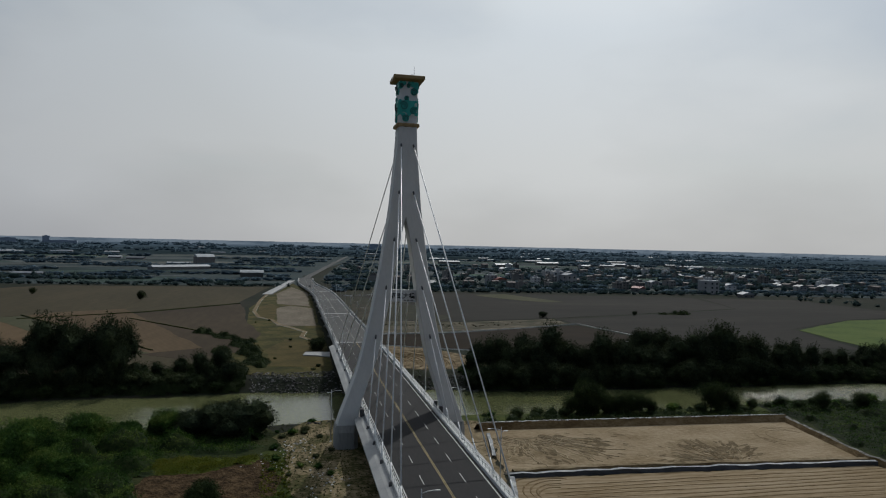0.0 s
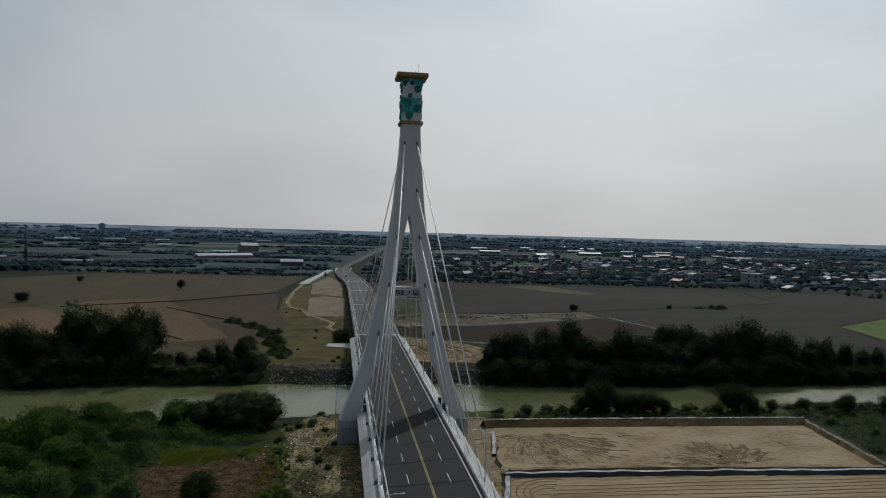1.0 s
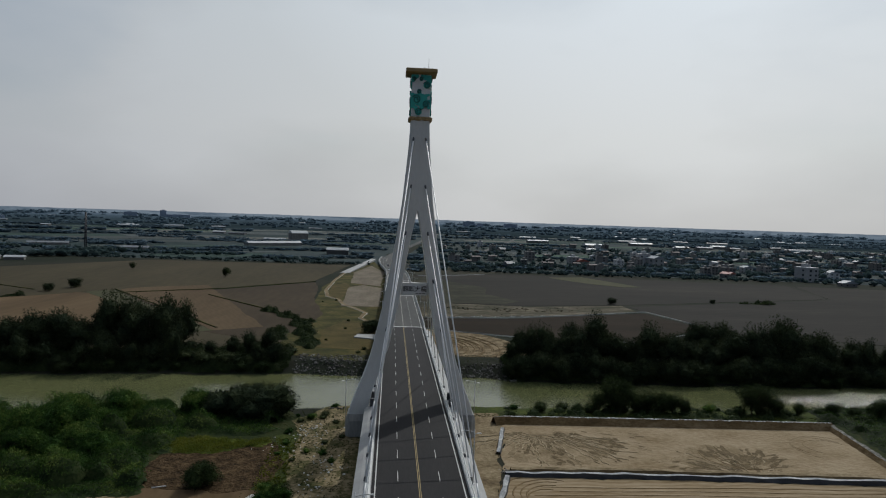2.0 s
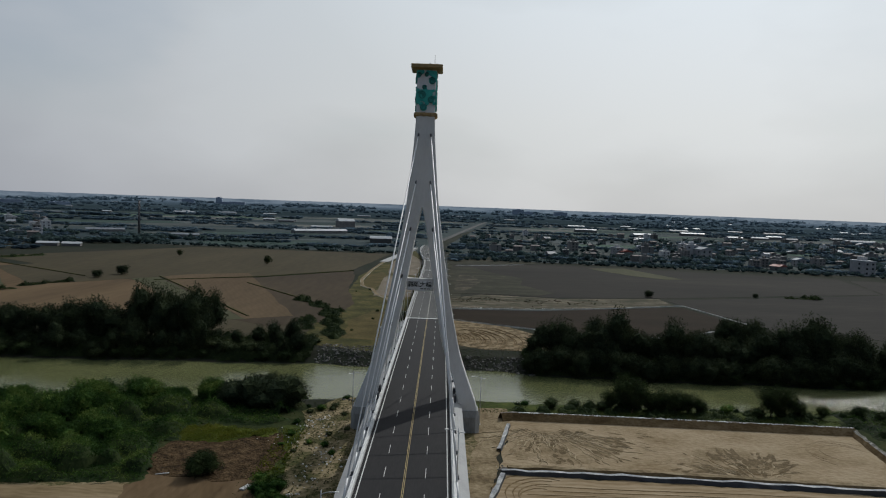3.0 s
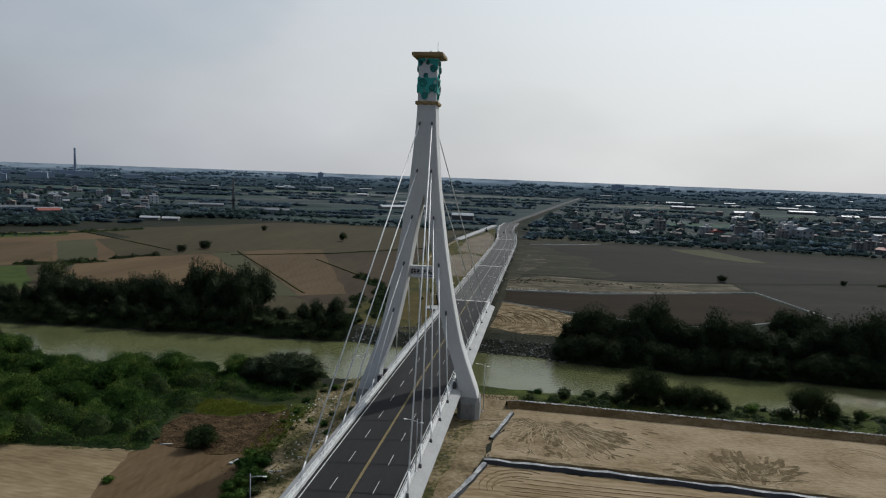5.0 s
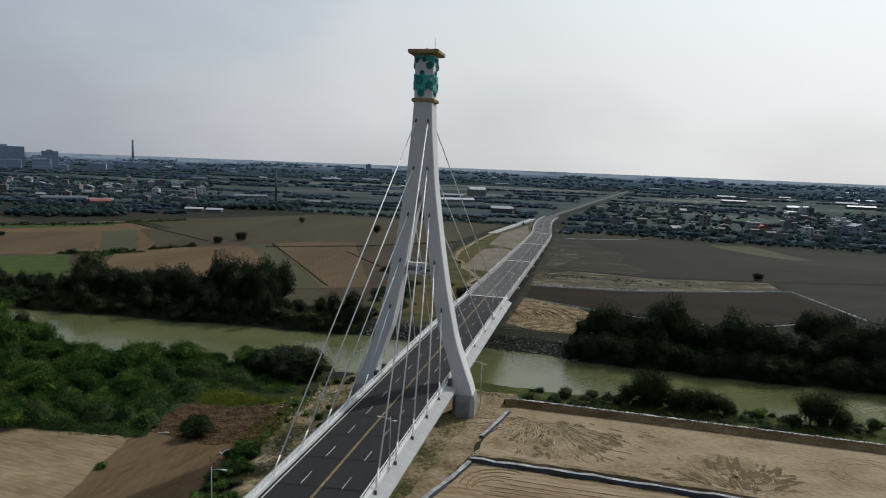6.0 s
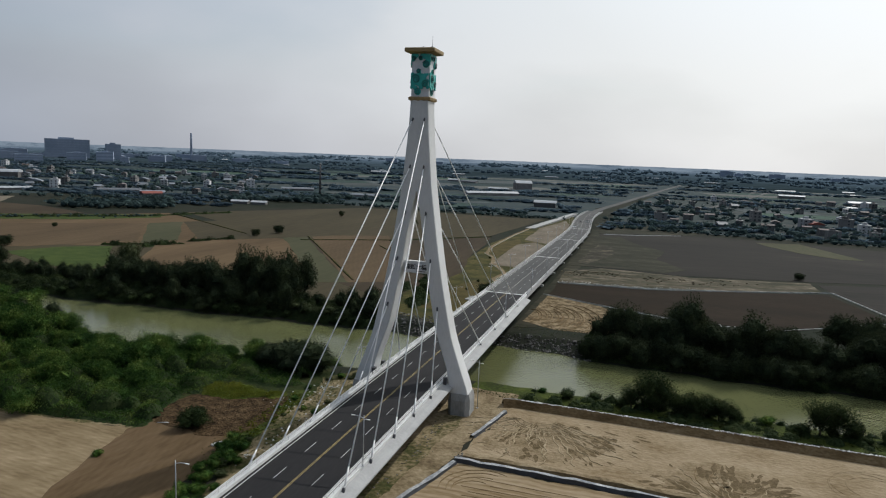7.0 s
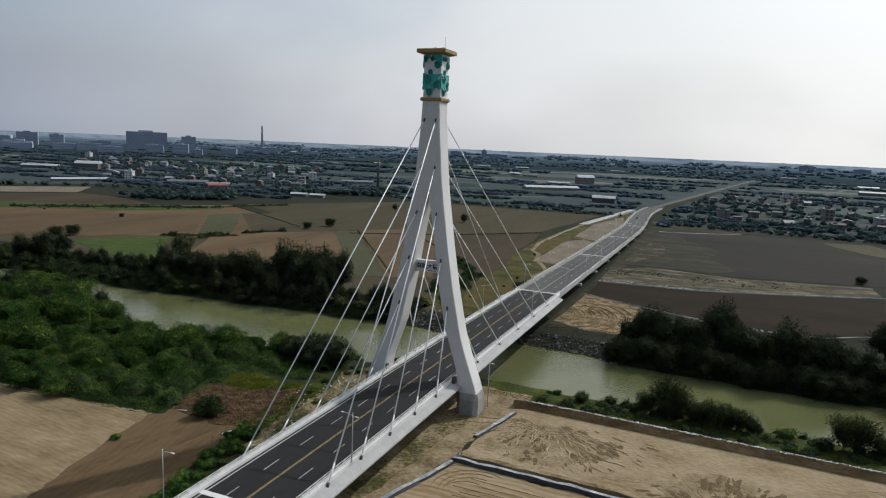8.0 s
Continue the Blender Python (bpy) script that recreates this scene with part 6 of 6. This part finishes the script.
g = np.random.default_rng(3)
spots = []
for y in (440, 475, 515, 560, 610, 665, 725, 790, 860, 940, 1030, 1130, 1250, 1390, 1550, 1720, 1880):
    reach = 0.95 * y + 300
    x = -reach - 0.6 * y
    while x < reach:
        run = g.uniform(0.06, 0.32) * y + 30
        tilt = g.normal() * 0.12
        y0 = y + g.normal() * 0.03 * y
        s0 = g.uniform(2.0, 3.4) * (1 + max(0, y - 600) * 0.0009)
        for _ in range(int(run / (s0 * (0.75 if y < 1000 else 0.85)))):
            u = g.uniform(0, run)
            xx, yy = x + u, y0 + tilt * (u - run / 2) + g.normal() * 0.008 * y
            if abs(xx - axis_x(min(yy, 4700))) < 17 + 0.004 * y or (-340 < xx < 0 and yy < 560) or (20 < xx < 330 and yy < 460):
                continue
            s = s0 * g.uniform(0.6, 1.35)
            spots.append((xx, yy, s * 1.5, s * 1.15))
        x += run + g.uniform(0.0, 0.12) * y + (g.uniform(0.0, 0.3) * y if -0.75 * y < x < 0.05 * y else 0.0)
for y in (1960, 2080, 2220, 2380, 2560, 2760, 3000, 3300, 3700, 4200):
    x = -1.0 * y
    while x < 0.9 * y:
        run = g.uniform(0.04, 0.2) * y
        for _ in range(int(run / 15)):
            xx, yy = x + g.uniform(0, run), y + g.normal() * 0.02 * y
            s = g.uniform(3.0, 5.5) * y / 2600
            spots.append((xx, yy, s * 2.6, s * 1.1 + 5 + 0.004 * (y - 1900)))
        x += run + g.uniform(0.02, 0.16) * y
woods("far_woods", 4, spots, "distant dark belts of trees over the plain, tinted blue for haze")
spots = []
for (x0, y0), (x1, y1), n, s in (((16, 470), (330, 442), 190, 2.3), ((330, 440), (640, 380), 60, 3.0), ((-34, 512), (-330, 530), 190, 2.0), ((-330, 520), (-640, 330), 60, 3.2), ((-375, 478), (-280, 545), 50, 4.2), ((-340, 560), (-290, 580), 26, 4.6), ((-240, 620), (-520, 640), 40, 3.5),
                               ((-440, 330), (-385, 395), 46, 5.0), ((-425, 320), (-365, 370), 40, 4.0), ((-437, 200), (-325, 305), 60, 1.3), ((-150, 560), (-70, 545), 24, 2.6), ((-180, 590), (-330, 600), 40, 3.0), ((14, 540), (90, 500), 26, 3.2), ((30, 700), (100, 650), 30, 3.2), ((420, 380), (470, 240), 20, 2.6), ((-640, 330), (-700, 200), 20, 3), ((60, 520), (330, 560), 50, 3.4)):
    for k in range(n):
        f = (k + g.uniform(-0.4, 0.4)) / n
        q = s * g.uniform(0.7, 1.3)
        spots.append((x0 + (x1 - x0) * f + g.normal() * 5, y0 + (y1 - y0) * f + g.normal() * 6, q, q * 1.5))
for _ in range(560):
    y = 470 + 560 * g.random() ** 1.2
    x = g.uniform(30, 0.62 * y + 330)
    if x > axis_x(y) + 18:
        q = g.uniform(2.4, 4.6)
        spots.append((x, y, q, q * 1.7))
for _ in range(320):
    y = 500 + 430 * g.random()
    x = -g.uniform(0.5, 1.3) * y - 120
    q = g.uniform(2.2, 4.6)
    spots.append((x, y, q, q * 1.6))
woods("tree_belt", 5, spots, "belts of dark trees at the field edges", hazed_belt_leaf)

# ---- villages and distance ----
def house(seed, w, d, h, walls, roof_mat, pitched, label, storeys=2, windows=True):
    hs = thing("house", label, "house", at=(0, 0, 0))
    body = part("wall", block("wall", walls, -w / 2, w / 2, -d / 2, d / 2, -0.3, h), hs)
    if pitched:
        rise = w * 0.18
        ring = lambda y: [(-w / 2 - 0.5, y, h - 0.1), (w / 2 + 0.5, y, h - 0.1), (w / 2 + 0.5, y, h + 0.1), (0, y, h + rise), (-w / 2 - 0.5, y, h + 0.1)]
        part("roof", loft("roof", roof_mat, [ring(-d / 2 - 0.5), ring(d / 2 + 0.5)]), hs)
    else:
        part("roof", block("roof", roof_mat, -w / 2 - 0.25, w / 2 + 0.25, -d / 2 - 0.25, d / 2 + 0.25, h, h + 0.45), hs)
        part("stair_house", block("stair_house", walls, -w * 0.15, w * 0.25, -d * 0.1, d * 0.3, h + 0.4, h + 2.7), hs)
    if windows:
        pane = block("window", glass_dark, -0.75, 0.75, -0.06, 0.06, -0.65, 0.65)
        for f in range(storeys):
            z = 1.6 + f * (h - 0.4) / storeys
            for k in range(2):
                x = -w / 2 + w * (k + 0.5) / 2
                part("window", pane, hs, at=(x, -d / 2 - 0.03, z))
            for s in (-1, 1):
                part("window", pane, hs, at=(s * (w / 2 + 0.03), -d * 0.15, z), turn=(0, 0, radians(90)))
    return hs


HOUSES = [
    house(1, 9, 12, 9.5, white_wall, white_wall, False, "white three-storey flat-roofed house", 3),
    house(2, 8, 11, 6.5, grey_wall, roof_dark, True, "grey house with a dark pitched roof", 2),
    house(3, 10, 9, 6.5, white_wall, roof_metal, True, "pale house with a sheet metal roof", 2),
    house(4, 7, 13, 9.0, grey_wall, grey_wall, False, "grey concrete three-storey house", 3),
    house(5, 14, 9, 3.6, grey_wall, roof_metal, True, "low shed with a pale sheet metal roof", 1),
    house(6, 11, 10, 4.0, grey_wall, roof_red, True, "low farmhouse with a red roof", 1),
]
placed = set()


def settle(k, x, y, turn, s=1.0, group="village houses"):
    m = pose(x, y, 0, 0, 0, turn)
    ob = HOUSES[k]
    if k in placed:
        ob = copy_thing(ob, m)
    else:
        placed.add(k)
        ob.matrix_basis = m
    ob.scale = (s, s, s)
    return tagged(ob, group=group)


rng = random.Random(8)
settle(0, 384, 456, 12, 1.35)
settle(2, 547, 470, 5, 1.2)
settle(0, 291, 626, -8, 1.4)
settle(2, 300, 612, 20, 1.5)
settle(4, 391, 408, 4, 0.9)
settle(5, 316, 472, 30)
settle(3, 320, 480, 10)
settle(3, 160, 650, 8, 1.2)
settle(0, 197, 590, 15)
settle(5, 205, 588, 12, 1.3)
spots = []
tries = 0
while len(spots) < 130 and tries < 6000:
    tries += 1
    y = 485 + 620 * rng.random() ** 1.3
    x = rng.uniform(40, 0.62 * y + 330)
    if x < axis_x(y) + 26 or any(math.hypot(x - a, y - b) < 14 for a, b in spots):
        continue
    spots.append((x, y))
    settle(rng.choice([0, 1, 1, 1, 3, 3, 3, 1, 2, 4]), x, y, rng.choice([0, 8, 90, 98, -6]) + rng.uniform(-6, 6), rng.uniform(0.7, 1.05))
for k in range(60):
    y = rng.uniform(500, 980)
    x = -rng.uniform(0.55, 1.25) * y - 90
    settle(rng.choice([0, 1, 1, 3, 4, 4, 2, 4]), x, y, rng.uniform(-10, 10) + rng.choice([30, 120]), rng.uniform(0.8, 1.2))


def long_shed(x, y, length, width, height, turn, roof, label):
    s = thing("long_shed", label, "shed", "long sheds", at=(x, y, 0))
    s.rotation_euler = (0, 0, radians(turn))
    part("wall", block("wall", grey_wall, -length / 2, length / 2, -width / 2, width / 2, -0.3, height), s)
    ring = lambda xx: [(xx, -width / 2 - 0.3, height), (xx, width / 2 + 0.3, height), (xx, width * 0.25, height + width * 0.14), (xx, 0, height + width * 0.19), (xx, -width * 0.25, height + width * 0.14)]
    part("roof", loft("roof", roof, [ring(-length / 2 - 0.4), ring(length / 2 + 0.4)]), s)


pale_roof = material("white_sheet_roof", [(0.30, 0.325, 0.345), (0.42, 0.435, 0.45)], 0.1, 0.5)
W_, G_, R_ = "long low shed with a white sheet roof", "long low shed with a grey sheet roof", "long shed with a red sheet roof"
for row in ((-349, 455, 17, 8, 2.6, 15, pale_roof, W_), (-330, 460, 15, 8, 2.4, 15, pale_roof, W_), (-177, 849, 86, 14, 4, 39, pale_roof, W_), (-70, 672, 26, 14, 5.5, 3, pale_roof, W_), (-175, 1094, 30, 24, 12, 24, pale_roof, "white factory building behind long sheds"), 
            (-484, 487, 26, 10, 3.5, 50, roof_metal, G_), (-538, 497, 46, 10, 3, 44, roof_metal, G_), (-458, 455, 20, 12, 5, 55, roof_red, R_), (-634, 427, 60, 9, 2.6, 62, pale_roof, W_), (-885, 565, 50, 12, 4, 30, pale_roof, W_), (-836, 607, 34, 20, 9, 30, pale_roof, W_),
            (-300, 650, 30, 9, 3, 8, roof_metal, G_), (-420, 700, 44, 10, 3, 30, roof_metal, G_)):
    long_shed(*row)
for k in range(16):
    y = 900 + 1000 * rng.random() ** 1.2
    x = rng.uniform(-0.8, 0.7) * y
    if abs(x - axis_x(y)) < 40:
        continue
    long_shed(x, y, rng.uniform(10, 34) * (1 + y / 5000), rng.uniform(9, 14), rng.uniform(2.2, 4.2), rng.uniform(-14, 14), rng.choice([pale_roof, roof_metal, roof_metal]), G_)


for k in range(46):
    y = 1100 + 2500 * rng.random()
    x = rng.uniform(-0.9, 0.75) * y
    if abs(x - axis_x(y)) > 60:
        long_shed(x, y, rng.uniform(14, 60), rng.uniform(10, 16), rng.uniform(2.5, 5.5), rng.uniform(-10, 10), rng.choice([pale_roof, roof_metal]), G_)


def tower_block(x, y, w, d, h, turn, floors, bays, label):
    b = thing("apartment_building", label, "apartment building", "distant tall buildings", at=(x, y, 0))
    b.rotation_euler = (0, 0, radians(turn))
    part("wall", block("wall", hazed_wall, -w / 2, w / 2, -d / 2, d / 2, -1, h), b)
    part("roof", block("roof", hazed_wall, -w * 0.2, w * 0.15, -d * 0.3, d * 0.3, h, h + h * 0.08), b)
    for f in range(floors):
        part("window_band", block("window_band", hazed_glass, -w / 2 + 1, w / 2 - 1, -d / 2 - 0.25, -d / 2 + 0.1, h * (f + 0.3) / floors, h * (f + 0.72) / floors), b)


D_ = "distant apartment blocks on the plain, pale with a blue haze tint"
for x, y, w, d, h, t in ((-1845, 1640, 122, 40, 60, 48), (-1740, 1715, 42, 36, 50, 48), (-1960, 1560, 60, 30, 26, 48), (-2080, 1500, 40, 25, 40, 48), (-2190, 1480, 60, 25, 44, 48), (-1630, 1800, 70, 30, 20, 40), (-1560, 1900, 50, 30, 24, 40), (-1500, 2060, 60, 30, 16, 40), (-2300, 1450, 90, 40, 30, 45), (-1400, 2150, 60, 30, 12, 40),
                         (410, 3500, 60, 30, 33, 0), (640, 3500, 70, 30, 27, 0), (470, 3520, 40, 30, 24, 0), (880, 3400, 50, 30, 20, 0), (-1300, 3300, 60, 30, 28, 20), (-1100, 3400, 120, 30, 20, 10), (-1180, 3420, 30, 30, 40, 10)):
    tower_block(x + (152 if x < -1300 else 0), y - (98 if x < -1300 else 0), w, d, h, t, 8, 6, D_)
for k in range(34):
    w, far = rng.uniform(-62, -36), rng.uniform(1900, 2900)
    tower_block(60 + far * math.sin(radians(w)), -138 + far * math.cos(radians(w)), rng.uniform(18, 70), 22, rng.uniform(10, 24) * (1.4 if rng.random() < 0.25 else 1), -w + rng.uniform(-12, 12), 3, 6, D_)
chimney = thing("chimney", "tall slim distant factory chimney", "chimney", at=(-1770, 2239, 0))
part("chimney_shaft", tube("chimney_shaft", hazed_wall, [(0, 0, -1), (0, 0, 50), (0, 0, 105)], [5.5, 4.6, 3.8], 14), chimney)
part("factory_hall", block("factory_hall", hazed_wall, -60, 20, -20, 20, -1, 18), chimney)
mast = thing("lattice_mast", "dark slender mast among trees", "mast", at=(-324, 581, 0))
for sx, sy in ((-1, -1), (1, -1), (1, 1), (-1, 1)):
    part("mast_leg", tube("mast_leg", dark_steel, [(sx * 0.9, sy * 0.9, 0), (sx * 0.45, sy * 0.45, 42)], 0.34, 5), mast)
for k in range(10):
    z = 3 + 4 * k
    s = 0.9 - 0.45 * z / 42
    part("brace", tube("brace", dark_steel, [(-s, -s, z), (s, -s, z + 2), (s, s, z), (-s, s, z + 2), (-s, -s, z)], 0.1, 4), mast)
solid("far_road", bund("far_road", (asphalt_old, asphalt_old), [(120, 800), (200, 1110), (330, 1640)], 8, 0.7, seed=3, step=60, top=0.8), "pale straight country road far off", "road", kind="structure")

# glowing, haze-painted backdrop: the farthest plain, rising slightly to an uneven wooded rim
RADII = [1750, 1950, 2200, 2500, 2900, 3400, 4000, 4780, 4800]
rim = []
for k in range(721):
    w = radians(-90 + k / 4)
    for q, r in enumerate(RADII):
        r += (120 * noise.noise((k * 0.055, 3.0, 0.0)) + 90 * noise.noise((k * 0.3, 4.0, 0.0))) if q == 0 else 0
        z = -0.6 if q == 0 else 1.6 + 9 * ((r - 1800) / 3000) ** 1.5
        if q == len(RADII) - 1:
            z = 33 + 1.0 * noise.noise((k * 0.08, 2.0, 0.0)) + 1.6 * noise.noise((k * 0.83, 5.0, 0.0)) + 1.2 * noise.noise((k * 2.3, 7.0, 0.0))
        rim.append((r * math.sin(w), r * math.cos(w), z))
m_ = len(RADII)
solid("backdrop", mesh_of("backdrop", rim, [(m_ * k + q, m_ * k + m_ + q, m_ * k + m_ + q + 1, m_ * k + q + 1) for k in range(720) for q in range(m_ - 1)], haze), "glowing backdrop with painted blue haze, far plain and wooded rim on the horizon", "horizon", kind="structure")
